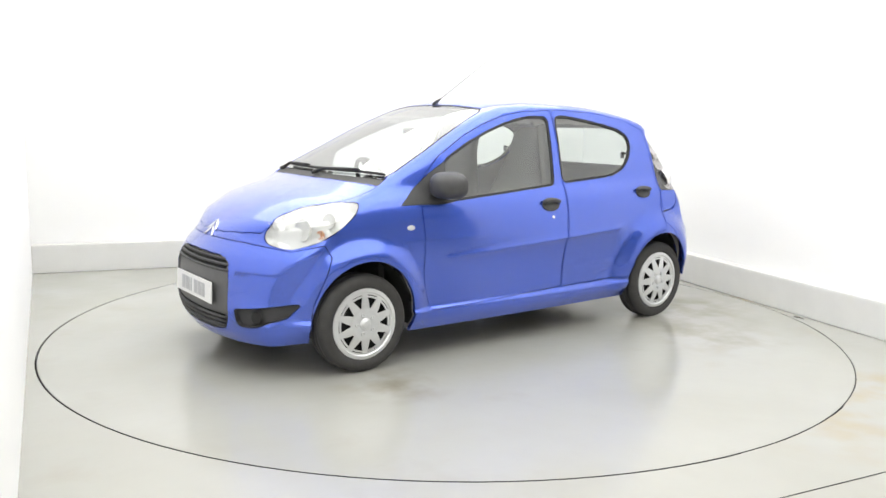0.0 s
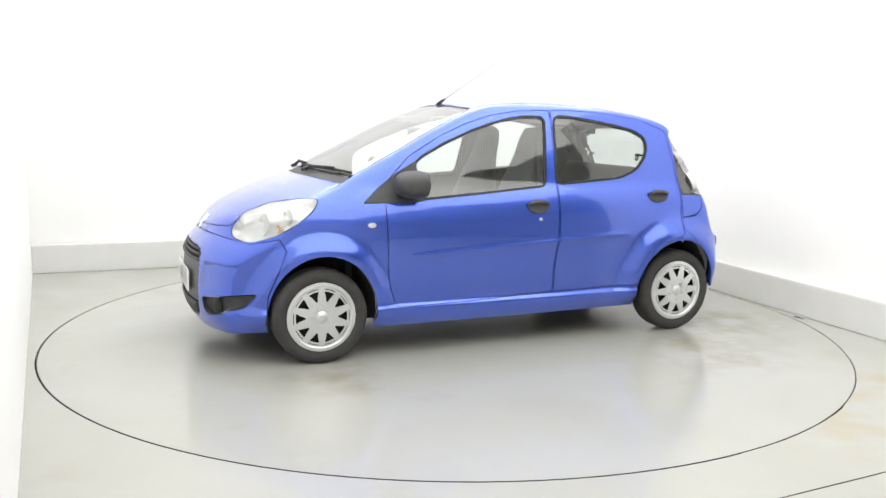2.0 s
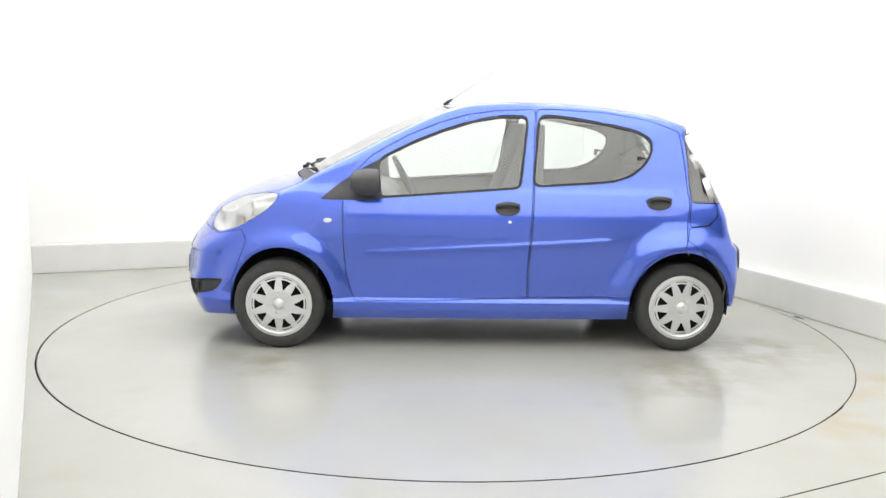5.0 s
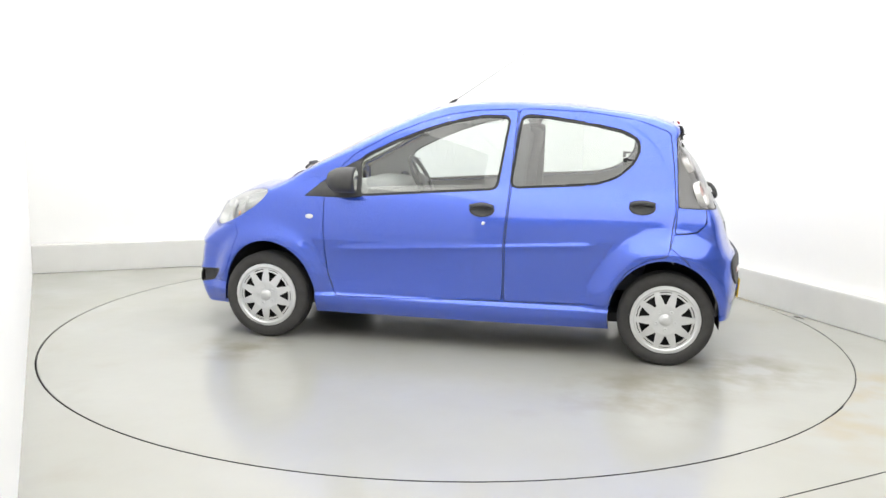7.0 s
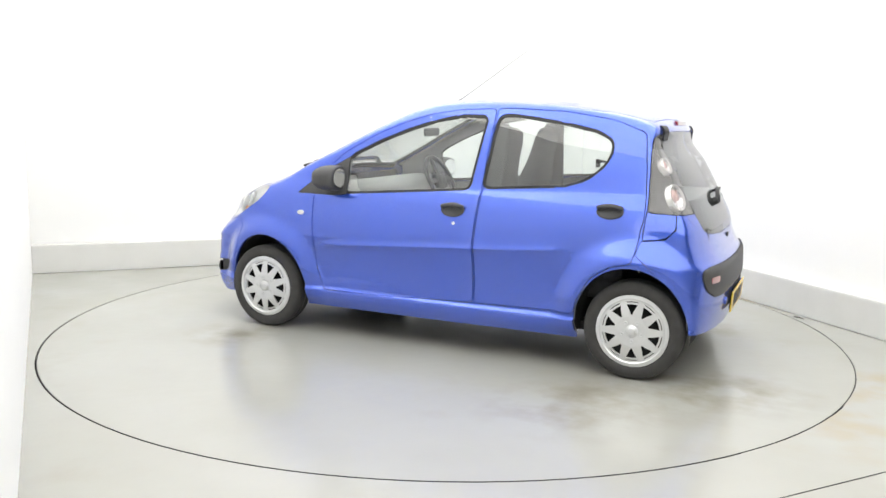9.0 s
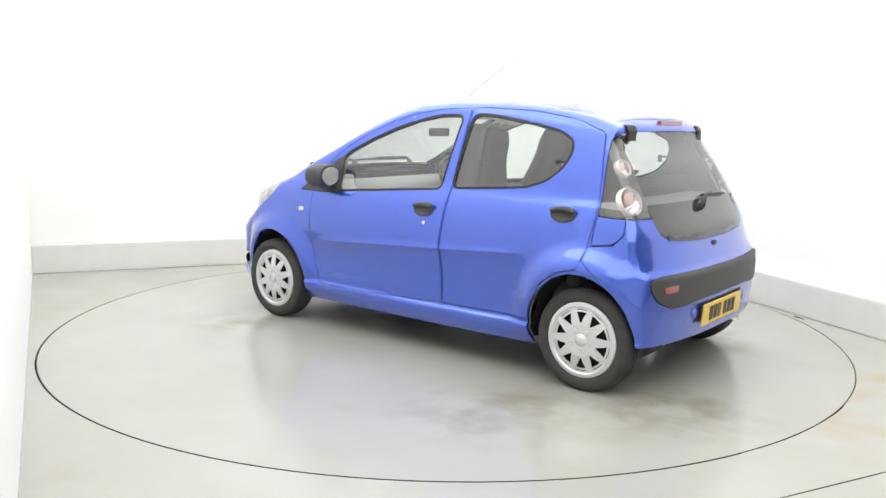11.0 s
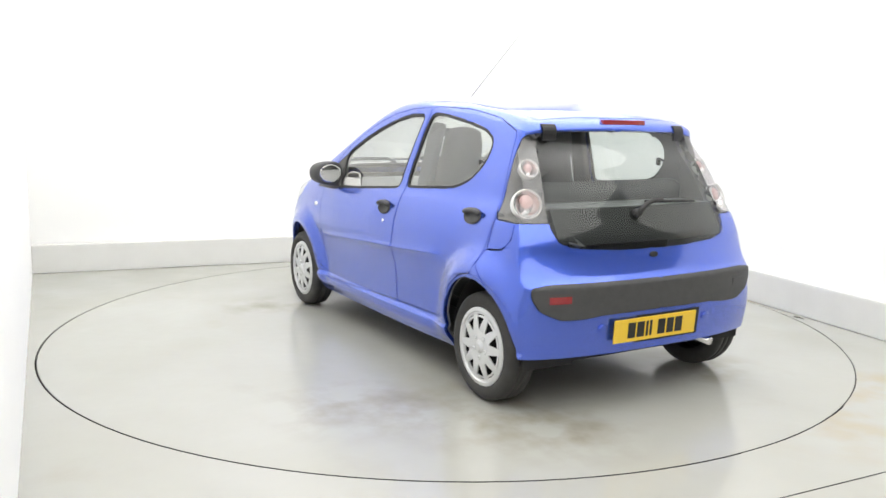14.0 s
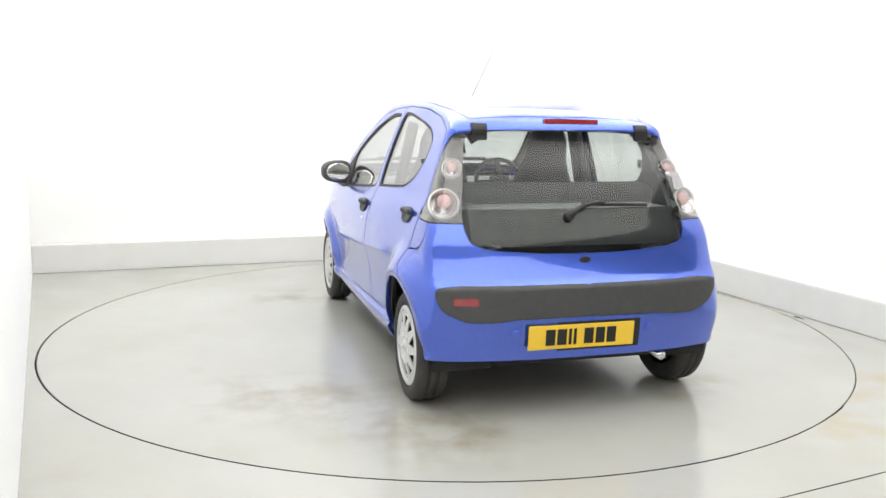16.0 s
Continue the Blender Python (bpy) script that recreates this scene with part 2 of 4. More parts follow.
def cut(bm, layer, poly, view, number, over=(0,), keep=lambda c: True):
    """Cut the outline poly into the shell along the view axis and give the faces inside a number"""
    ax = "xyz".index(view[0])
    sign = 1 if view[1] == "+" else -1
    i, j = [k for k in range(3) if k != ax]

    def faces_near(x0, x1, y0, y1, margin):
        out = []
        for f in bm.faces:
            c = f.calc_center_median()
            if c[ax] * sign < -0.03 or not (x0 - margin < c[i] < x1 + margin and y0 - margin < c[j] < y1 + margin) or not keep(c):
                continue
            if ax == 2 and f.normal.z < 0.1:
                continue
            out.append(f)
        return out
    near = faces_near(min(p[0] for p in poly), max(p[0] for p in poly), min(p[1] for p in poly), max(p[1] for p in poly), 0.06)
    alive = set(near)
    for a, b in zip(poly, poly[1:] + poly[:1]):
        x0, x1, y0, y1 = min(a[0], b[0]), max(a[0], b[0]), min(a[1], b[1]), max(a[1], b[1])
        sel = []
        for f in alive:
            if not f.is_valid:
                continue
            fx, fy = [v.co[i] for v in f.verts], [v.co[j] for v in f.verts]
            if max(fx) >= x0 - 0.002 and min(fx) <= x1 + 0.002 and max(fy) >= y0 - 0.002 and min(fy) <= y1 + 0.002:
                sel.append(f)
        if not sel:
            continue
        co, no = Vector((0, 0, 0)), Vector((0, 0, 0))
        co[i], co[j] = a
        no[i], no[j] = b[1] - a[1], -(b[0] - a[0])
        if no.length < 1e-6:
            continue
        geom = list({e for f in sel for e in f.edges} | {v for f in sel for v in f.verts}) + sel
        r = bmesh.ops.bisect_plane(bm, geom=geom, dist=1e-5, plane_co=co, plane_no=no)
        alive |= {g for g in r["geom"] if isinstance(g, bmesh.types.BMFace)}
        alive |= {f for g in r["geom_cut"] if isinstance(g, bmesh.types.BMVert) for f in g.link_faces}
    for f in alive:
        if f.is_valid and f[layer] in over:
            c = f.calc_center_median()
            if c[ax] * sign > -1e-6 and keep(c) and inside((c[i], c[j]), poly):
                f[layer] = number


def panel(bm, layer, number, gap=0.003, depth=0.014, sink=0.0):
    """A copy of the faces with that number, its edges drawn back by gap and turned in by depth"""
    out = bm.copy()
    lay = out.faces.layers.int["part"]
    bmesh.ops.delete(out, geom=[f for f in out.faces if f[lay] != number], context="FACES")
    out.normal_update()
    if sink:
        for v, n in [(v, v.normal.copy()) for v in out.verts]:
            v.co -= n * sink
    edges = [e for e in out.edges if e.is_boundary]
    verts = {v for e in edges for v in e.verts}
    shift = {}
    for v in verts:
        d = Vector()
        for e in v.link_edges:
            if e.is_boundary:
                f = e.link_faces[0]
                t = (e.verts[1].co - e.verts[0].co).normalized()
                n = f.normal.cross(t)
                if n.dot(f.calc_center_median() - e.verts[0].co) < 0:
                    n = -n
                d += n * e.calc_length()
        if d.length > 1e-6:
            shift[v] = d.normalized() * gap
    for v, d in shift.items():
        v.co += d
    rim = out.faces.layers.int.new("rim")
    old = set(out.faces)
    if depth:
        normals = {v: v.normal.copy() for v in verts}
        r = bmesh.ops.extrude_edge_only(out, edges=edges)
        new_verts = [g for g in r["geom"] if isinstance(g, bmesh.types.BMVert)]
        where = {tuple(round(c, 6) for c in v.co): n for v, n in normals.items()}
        for v in new_verts:
            n = where.get(tuple(round(c, 6) for c in v.co))
            if n:
                v.co -= n * depth
    for f in out.faces:
        f.smooth = True
        f[rim] = 0 if f in old else 1
    return out


def gradients(p):
    e, g = 0.003, []
    for k in range(3):
        d = np.zeros(3)
        d[k] = e
        g.append(form(p + d) - form(p - d))
    g = np.stack(g, 1)
    return g / np.linalg.norm(g, axis=1)[:, None]


def body_part(name, bm, mat, parent, label):
    """A panel of the shell, shaded by the true form of the body"""
    ob = part(name, bm, mat, parent, label)
    me = ob.data
    co = np.empty(len(me.vertices) * 3)
    me.vertices.foreach_get("co", co)
    g = gradients(co.reshape(-1, 3))
    flags = [a.value for a in me.attributes["rim"].data]
    loops = [None] * len(me.loops)
    for p in me.polygons:
        for i in p.loop_indices:
            loops[i] = tuple(p.normal) if flags[p.index] else tuple(g[me.loops[i].vertex_index])
    me.normals_split_custom_set(loops)
    return ob


def mirrored(poly):
    return [(-a, b) for a, b in poly]


def both(half):
    """A symmetric outline from its y >= 0 half, top to bottom"""
    return half + [(-a, b) for a, b in half[::-1] if a > 1e-6]


def arch(cx):
    return [(cx + 0.298 * math.cos(a), 0.25 + 0.338 * math.sin(a)) for a in (radians(-60 + 300 * k / 34) for k in range(35))]


def on_body(x, z, side=1, lift=0.0):
    """The point of the body's side at x, z"""
    p = surface(np.array([[x, 0.0, z]]), np.array([[x, 0.5 * side, z]]))[0]
    return Vector((p[0], p[1] + lift * side, p[2]))


def on_end(y, z, front=True, lift=0.0):
    p = surface(np.array([[0.0, y, z]]), np.array([[0.9 if front else -0.9, y, z]]))[0]
    return Vector((p[0] + (lift if front else -lift), p[1], p[2]))


def on_top(x, y, lift=0.0):
    p = surface(np.array([[x, y, 0.4]]), np.array([[x, y, 0.9]]))[0]
    return Vector((p[0], p[1], p[2] + lift))


FRONT_WINDOW = rounded([(0.585, 0.885), (-0.205, 0.945), (-0.252, 1.32), (-0.235, 1.338), (-0.10, 1.338), (0.06, 1.308), (0.23, 1.253), (0.40, 1.185), (0.56, 1.105), (0.60, 1.07)], 0.03)
REAR_WINDOW = rounded([(-0.295, 0.955), (-0.335, 1.345), (-0.45, 1.343), (-0.73, 1.302), (-0.90, 1.265), (-0.975, 1.225), (-0.985, 1.17), (-0.955, 1.10), (-0.87, 1.025), (-0.75, 0.985)], 0.04)
CHEEK = [(0.93, 0.862), (0.84, 0.94), (0.72, 1.022), (0.60, 1.087), (0.585, 1.075), (0.575, 0.872), (0.66, 0.862)]
FRONT_DOOR = rounded([(0.74, 0.275), (0.785, 0.42), (0.80, 0.60), (0.805, 0.86), (0.775, 0.985), (0.64, 1.115), (0.43, 1.232), (0.26, 1.302), (0.09, 1.352), (-0.08, 1.378), (-0.305, 1.388), (-0.285, 0.93), (-0.265, 0.60), (-0.262, 0.30), (0.36, 0.28)], 0.03)
REAR_DOOR = rounded([(-0.270, 0.30), (-0.273, 0.60), (-0.293, 0.93), (-0.313, 1.388), (-0.41, 1.39), (-0.72, 1.375), (-0.98, 1.335), (-1.155, 1.27), (-1.18, 1.08), (-1.198, 0.86), (-1.185, 0.77), (-1.172, 0.66),
                     (-1.16, 0.612), (-1.06, 0.59), (-0.95, 0.52), (-0.88, 0.40), (-0.855, 0.31)], 0.025)
HEADLAMP = rounded([(1.605, 0.672), (1.59, 0.735), (1.53, 0.80), (1.39, 0.862), (1.26, 0.888), (1.165, 0.89), (1.20, 0.83), (1.28, 0.765), (1.40, 0.698), (1.53, 0.655)], 0.03)
TAIL_LAMP = rounded([(-1.188, 1.245), (-1.208, 0.868), (-1.47, 0.862), (-1.37, 1.12), (-1.25, 1.29)], 0.02)
SCREEN = [(a, b) for a, b in [(0.235, 0.0), (0.225, 0.30), (0.205, 0.455), (0.24, 0.482), (0.45, 0.528), (0.70, 0.575), (0.90, 0.605), (0.985, 0.60), (1.035, 0.40), (1.065, 0.20), (1.075, 0.0)]]
SCREEN = SCREEN + [(a, -b) for a, b in SCREEN[-2:0:-1]]
COWL = [(1.075, 0.0), (1.065, 0.20), (1.035, 0.40), (0.985, 0.60), (0.96, 0.625), (1.03, 0.635), (1.09, 0.42), (1.125, 0.20), (1.135, 0.0)]
COWL = COWL + [(a, -b) for a, b in COWL[-2:0:-1]]
BONNET = [(1.14, 0.0), (1.13, 0.20), (1.095, 0.42), (1.035, 0.64), (1.17, 0.628), (1.35, 0.585), (1.52, 0.50), (1.605, 0.42), (1.655, 0.30), (1.69, 0.15), (1.70, 0.0)]
BONNET = BONNET + [(a, -b) for a, b in BONNET[-2:0:-1]]
ROOF = [(0.215, 0.0), (0.205, 0.30), (0.185, 0.455), (0.0, 0.482), (-0.4, 0.495), (-0.8, 0.49), (-1.10, 0.47), (-1.17, 0.45), (-1.195, 0.0)]
ROOF = ROOF + [(a, -b) for a, b in ROOF[-2:0:-1]]
BACK_GLASS = both(rounded([(0.0, 1.272), (0.40, 1.266), (0.476, 1.242), (0.512, 1.10), (0.545, 0.90), (0.548, 0.85), (0.528, 0.785), (0.45, 0.758), (0.20, 0.741), (0.0, 0.738)], 0.02)[2:-2])
GRILLE = both(rounded([(0.0, 0.605), (0.24, 0.60), (0.335, 0.575), (0.375, 0.50), (0.375, 0.30), (0.33, 0.225), (0.20, 0.205), (0.0, 0.20)], 0.02)[2:-2])
BUMP_STRIP = both(rounded([(0.0, 0.60), (0.60, 0.602), (0.70, 0.59), (0.70, 0.54), (0.665, 0.485), (0.57, 0.442), (0.46, 0.440), (0.33, 0.452), (0.0, 0.455)], 0.02)[2:-2])
FOG = rounded([(0.43, 0.268), (0.425, 0.345), (0.52, 0.355), (0.68, 0.385), (0.635, 0.31), (0.56, 0.265), (0.46, 0.25)], 0.015)
FRONT_BUMPER = [(1.385, 0.68), (1.355, 0.62), (1.40, 0.50), (1.45, 0.38), (1.475, 0.0), (1.9, 0.0), (1.9, 0.69), (1.66, 0.672), (1.53, 0.648), (1.45, 0.668)]
REAR_BUMPER = [(-1.175, 0.66), (-1.192, 0.724), (-1.31, 0.738), (-1.36, 0.79), (-1.352, 0.90), (-1.9, 0.90), (-1.9, 0.0), (-1.4, 0.0), (-1.38, 0.45), (-1.25, 0.60)]
FLAP = rounded([(-1.195, 0.728), (-1.208, 0.90), (-1.352, 0.90), (-1.36, 0.79), (-1.31, 0.741)], 0.02)


def build_car():
    car = new("hatchback_car")
    car.empty_display_size = 0.2
    tagged(car, "small blue metallic five-door hatchback parked on the turntable", "car")
    bm = shell()
    lay = bm.faces.layers.int.new("part")
    up = lambda c: c.z > 0.8
    # openings and lower edges first
    for s in "+-":
        for cx in (WB - 0.015, -WB + 0.015):
            cut(bm, lay, arch(cx), "y" + s, 99, keep=lambda c: abs(c.y) > 0.45)
        cut(bm, lay, [(-1.9, -0.1), (-0.95, -0.1), (-0.95, 0.17), (-1.40, 0.262), (-1.9, 0.255)], "y" + s, 99)
        cut(bm, lay, [(-0.95, -0.1), (1.9, -0.1), (1.9, 0.145), (1.5, 0.165), (0.9, 0.165), (-0.95, 0.17)], "y" + s, 99)
    number = 1
    names = []

    def add(name, poly, view, mat, over=(0,), keep=lambda c: True, parent=None, label="", gap=0.003, depth=0.014, sink=0.0, raw=False):
        nonlocal number
        cut(bm, lay, poly, view, number, over, keep)
        names.append((number, name, mat, label, gap, depth, sink))
        number += 1
        return number - 1
    low = lambda c: abs(c.y) > 0.3
    for s in "+-":
        w1 = add("window_seal", grown(FRONT_WINDOW, 0.012), "y" + s, SEAL, keep=low, gap=0.0, depth=0.016, sink=0.002)
        add("front_door_window", FRONT_WINDOW, "y" + s, GLASS, over=(0, w1), keep=low, label="clear side window glass", gap=0.0, depth=0, sink=0.008)
        w2 = add("window_seal", grown(REAR_WINDOW, 0.012), "y" + s, SEAL, keep=low, gap=0.0, depth=0.016, sink=0.002)
        add("rear_door_window", REAR_WINDOW, "y" + s, GLASS, over=(0, w2), keep=low, label="clear side window glass", gap=0.0, depth=0, sink=0.008)
        add("mirror_base", CHEEK, "y" + s, BLACK, over=(0, w1), keep=low, label="black plastic triangle below the door mirror", gap=0.001)
        add("headlamp_cover", HEADLAMP, "y" + s, LENS, keep=lambda c: abs(c.y) > 0.30, label="clear headlamp cover", gap=0.003, depth=0.0)
    add("rear_window", grown(BACK_GLASS, 0.006), "x-", TINTED, over=(0,), keep=lambda c: c.x < -1.0, label="frameless dark tinted glass tailgate", gap=0.001, depth=0, sink=0.0)
    ws = add("window_seal", grown(SCREEN, 0.012), "z+", SEAL, keep=up, gap=0.0, depth=0.015, sink=0.002)
    add("windscreen", SCREEN, "z+", GLASS, over=(0, ws), keep=up, label="clear raked windscreen", gap=0.001, depth=0, sink=0.003)
    add("scuttle_panel", COWL, "z+", BLACK, over=(0, ws), keep=lambda c: c.z > 0.7, label="black plastic scuttle below the windscreen", gap=0.002, sink=0.006)
    add("bonnet", BONNET, "z+", PAINT, keep=lambda c: c.x > 0.9 and c.z > 0.6, gap=0.0035)
    for s in "+-":
        add("tail_lamp_cover", TAIL_LAMP, "y" + s, SMOKE, keep=lambda c: abs(c.y) > 0.45 and c.x < -1.1, label="smoked clear tail lamp cover", gap=0.003, depth=0.0)
        add("front_door", FRONT_DOOR, "y" + s, PAINT, keep=low)
        add("rear_door", REAR_DOOR, "y" + s, PAINT, keep=low)
        add("quarter_panel", FLAP, "y" + s, PAINT, keep=low)
    add("roof", ROOF, "z+", PAINT, keep=up, gap=0.004)
    add("grille_surround", GRILLE, "x+", GRILLE_GREY, keep=lambda c: c.x > 1.3, label="black plastic grille panel", gap=0.002, sink=0.012, depth=-0.012)
    add("bumper_moulding", BUMP_STRIP, "x-", BLACK, keep=lambda c: c.x < -1.1, label="black textured plastic rear bumper moulding", gap=0.002, sink=-0.008, depth=0.02)
    for s in "+-":
        add("fog_recess", FOG if s == "+" else mirrored(FOG), "x+", BLACK, keep=lambda c: c.x > 1.2, label="black recess in the front bumper", gap=0.001, sink=0.025, depth=-0.025)
    k = number
    for s in "+-":
        cut(bm, lay, FRONT_BUMPER, "y" + s, k)
        cut(bm, lay, REAR_BUMPER, "y" + s, k + 1)
    names.append((k, "front_bumper", PAINT, "", 0.003, 0.014, 0.0))
    names.append((k + 1, "rear_bumper", PAINT, "", 0.0022, 0.014, 0.0))
    names.append((0, "body", PAINT, "blue painted body shell", 0.002, 0.02, 0.0))
    bmesh.ops.remove_doubles(bm, verts=bm.verts, dist=0.0016)
    made = {}
    for n, name, mat, label, gap, depth, sink in names:
        ob = body_part(name, panel(bm, lay, n, gap, depth, sink), mat, car, label)
        made.setdefault(name, []).append(ob)
    # inner lining of the cabin
    solid = {n for n, name, *_ in names if name in ("front_door", "rear_door", "roof", "body", "rear_bumper", "quarter_panel", "tail_lamp_cover", "mirror_base")}
    inner = bm.copy()
    il = inner.faces.layers.int["part"]
    bmesh.ops.delete(inner, geom=[f for f in inner.faces if f[il] not in solid or not (-1.5 < f.calc_center_median().x < 0.95)], context="FACES")
    inner.normal_update()
    for v, n in [(v, v.normal.copy()) for v in inner.verts]:
        v.co -= n * (0.055 if v.co.x < -1.1 else 0.03)
    head = inner.copy()
    bmesh.ops.delete(head, geom=[f for f in head.faces if f.calc_center_median().z < 1.30], context="FACES")
    bmesh.ops.delete(inner, geom=[f for f in inner.faces if f.calc_center_median().z >= 1.30], context="FACES")
    part("interior_trim", inner, TRIM, car, "grey plastic cabin trim")
    part("headlining", head, LINING, car, "pale grey headlining")
    bm.free()
    return car, made


car, car_parts = build_car()


# ---------------------------------------------------------------- wheels
def wheel_meshes():
    tyre = bmesh.new()
    lathe(tyre, [(0.178, 0.02), (0.186, 0.062), (0.200, 0.074), (0.222, 0.077), (0.245, 0.071), (0.2575, 0.058), (0.2615, 0.040), (0.2615, 0.022), (0.255, 0.020), (0.255, 0.014), (0.2615, 0.012), (0.2615, -0.012),
                 (0.255, -0.014), (0.255, -0.020), (0.2615, -0.022), (0.2615, -0.040), (0.2575, -0.058), (0.245, -0.070), (0.222, -0.077), (0.200, -0.074), (0.178, -0.06)], 72)
    cover = bmesh.new()
    # ten tapered openings in a domed cover
    radii = [0.0, 0.026, 0.034, 0.060, 0.080, 0.090, 0.108, 0.126, 0.143, 0.153, 0.1575, 0.166, 0.172, 0.190, 0.194]
    rise = [0.081, 0.081, 0.076, 0.078, 0.080, 0.079, 0.077, 0.074, 0.071, 0.069, 0.069, 0.069, 0.075, 0.071, 0.055]
    half = math.pi / 10
    cols = (-1.0, -0.6, "a", 0.0, "b", 0.6)
    rings = []
    for r, h in zip(radii, rise):
        t = min(max((r - 0.090) / (0.143 - 0.090), 0), 1)
        wide = (0.16 + 0.50 * t) * half
        ring = []
        for s in range(10):
            for c in cols:
                off = -wide if c == "a" else wide if c == "b" else c * half
                if c in (-0.6, 0.6):
                    off = math.copysign((wide + half) / 2, c)
                a = 2 * half * s + off
                ring.append(cover.verts.new((r * math.cos(a), h, r * math.sin(a))))
        rings.append(ring)
    n = len(rings[0])
    for k in range(len(rings) - 1):
        for i in range(n):
            if i % 6 in (2, 3) and (0.090 <= radii[k] < 0.143 or radii[k] == 0.153):
                continue
            vs = (rings[k][i], rings[k][(i + 1) % n], rings[k + 1][(i + 1) % n], rings[k + 1][i])
            cover.faces.new(vs)
    bmesh.ops.remove_doubles(cover, verts=cover.verts, dist=0.0004)
    bmesh.ops.recalc_face_normals(cover, faces=cover.faces)
    bmesh.ops.solidify(cover, geom=list(cover.faces), thickness=0.006)
    rim = bmesh.new()
    lathe(rim, [(0.001, 0.035), (0.06, 0.035), (0.10, 0.02), (0.168, 0.015), (0.180, 0.05), (0.182, -0.06)], 48)
    return tyre, cover, rim


def build_wheels():
    tyre, cover, rim = wheel_meshes()
    first = new("wheel")
    first.parent = car
    tagged(first, "black tyre with a silver ten-spoke wheel cover")
    t = part("tyre", tyre, RUBBER, first, "black rubber tyre", True)
    c = part("wheel_cover", cover, SILVER, first, "silver plastic wheel cover with ten openings")
    r = part("rim", rim, UNDER, first, "dark steel rim", True)
    badge = bmesh.new()
    lathe(badge, [(0.0005, 0.087), (0.016, 0.0865), (0.022, 0.084), (0.025, 0.080)], 24)
    b = part("centre_cap", badge, SILVER, first, "", True)
    bolts = []
    for k in range(5):
        bm = bmesh.new()
        lathe(bm, [(0.0112, 0.074), (0.0108, 0.082), (0.0080, 0.0835), (0.0060, 0.080), (0.0005, 0.0795)], 14, centre=(0.053 * math.cos(2 * math.pi * k / 5), 0, 0.053 * math.sin(2 * math.pi * k / 5)))
        bolts.append(part("bolt_cap", bm, SILVER, first, "", True))
    first.matrix_basis = pose(WB, 0.675, 0.2535)
    for x, y, turn, spin in ((-WB, 0.675, 0, 20), (WB, -0.675, 180, 10), (-WB, -0.675, 180, 5)):
        w = new("wheel")
        w.parent = car
        tagged(w, "black tyre with a silver ten-spoke wheel cover")
        w.matrix_basis = pose(x, y, 0.2535, 0, spin, turn)
        for src in [t, c, r, b] + bolts:
            o = src.copy()
            scene.collection.objects.link(o)
            o.parent = w
    for x in (WB - 0.015, -WB + 0.015):
        for s in (1, -1):
            bm = bmesh.new()
            rows = []
            for k in range(25):
                a = radians(-8 + 196 * k / 24)
                p = (x + 0.304 * math.cos(a), 0.25 + 0.346 * math.sin(a))
                rows.append([bm.verts.new((p[0], s * y, p[1])) for y in (0.42, 0.60, 0.70)])
            for p, q in zip(rows, rows[1:]):
                bm.faces.new((p[0], p[1], q[1], q[0]))
                bm.faces.new((p[1], p[2], q[2], q[1]))
            bm.faces.new([r[0] for r in rows])
            part("wheel_arch_liner", bm, UNDER, car, "dark wheel arch liner", True)


build_wheels()


# ---------------------------------------------------------------- lamps, plates, handles, mirrors
def disc_on(bm, centre, normal, r, depth, n=28, dome=0.3):
    """A shallow bowl or button facing along normal"""
    q = Vector(normal).to_track_quat("Z", "Y").to_matrix().to_4x4()
    m = Matrix.Translation(centre) @ q
    prof = [(r, 0), (r, depth), (r * 0.9, depth * (1 + dome * 0.4)), (r * 0.6, depth * (1 + dome * 0.8)), (r * 0.05, depth * (1 + dome))]
    rings = [[bm.verts.new(m @ Vector((a * math.cos(2 * math.pi * i / n), a * math.sin(2 * math.pi * i / n), h))) for i in range(n)] for a, h in prof]
    for p, s in zip(rings, rings[1:]):
        for i in range(n):
            bm.faces.new((p[i], p[(i + 1) % n], s[(i + 1) % n], s[i]))
    bm.faces.new(rings[-1])
    return bm


def normal_at(p):
    e = 0.004
    p = np.array(p, float)
    g = [form(np.array([p + d]))[0] - form(np.array([p - d]))[0] for d in (np.array([e, 0, 0]), np.array([0, e, 0]), np.array([0, 0, e]))]
    return Vector(g).normalized()


def sheet(name, ob, depth, mat, label):
    """The bowl behind a lamp cover: the cover's form, drawn inwards"""
    bm = bmesh.new()
    bm.from_mesh(ob.data)
    bm.normal_update()
    edge = {v for e in bm.edges if e.is_boundary for v in e.verts}
    for v, n in [(v, v.normal.copy()) for v in bm.verts]:
        v.co -= n * (0.004 if v in edge else depth)
    return part(name, bm, mat, ob, label, True)


for ob, s in zip(car_parts["headlamp_cover"], (1, -1)):
    sheet("lamp_bowl", ob, 0.05, REFLECTOR, "silver lamp reflector")
    for x, z, r, mat, lab in ((1.47, 0.765, 0.062, REFLECTOR, "silver headlamp bowl"), (1.335, 0.815, 0.042, REFLECTOR, "silver headlamp bowl"), (1.40, 0.735, 0.022, AMBER, "amber indicator bulb")):
        c = on_body(x, z, s)
        nrm = (normal_at(c) * 0.5 + Vector((1, 0, 0))).normalized()
        bm = disc_on(bmesh.new(), c - normal_at(c) * 0.048, nrm, r, 0.012, dome=-0.8)
        part("reflector", bm, mat, ob, lab, True)

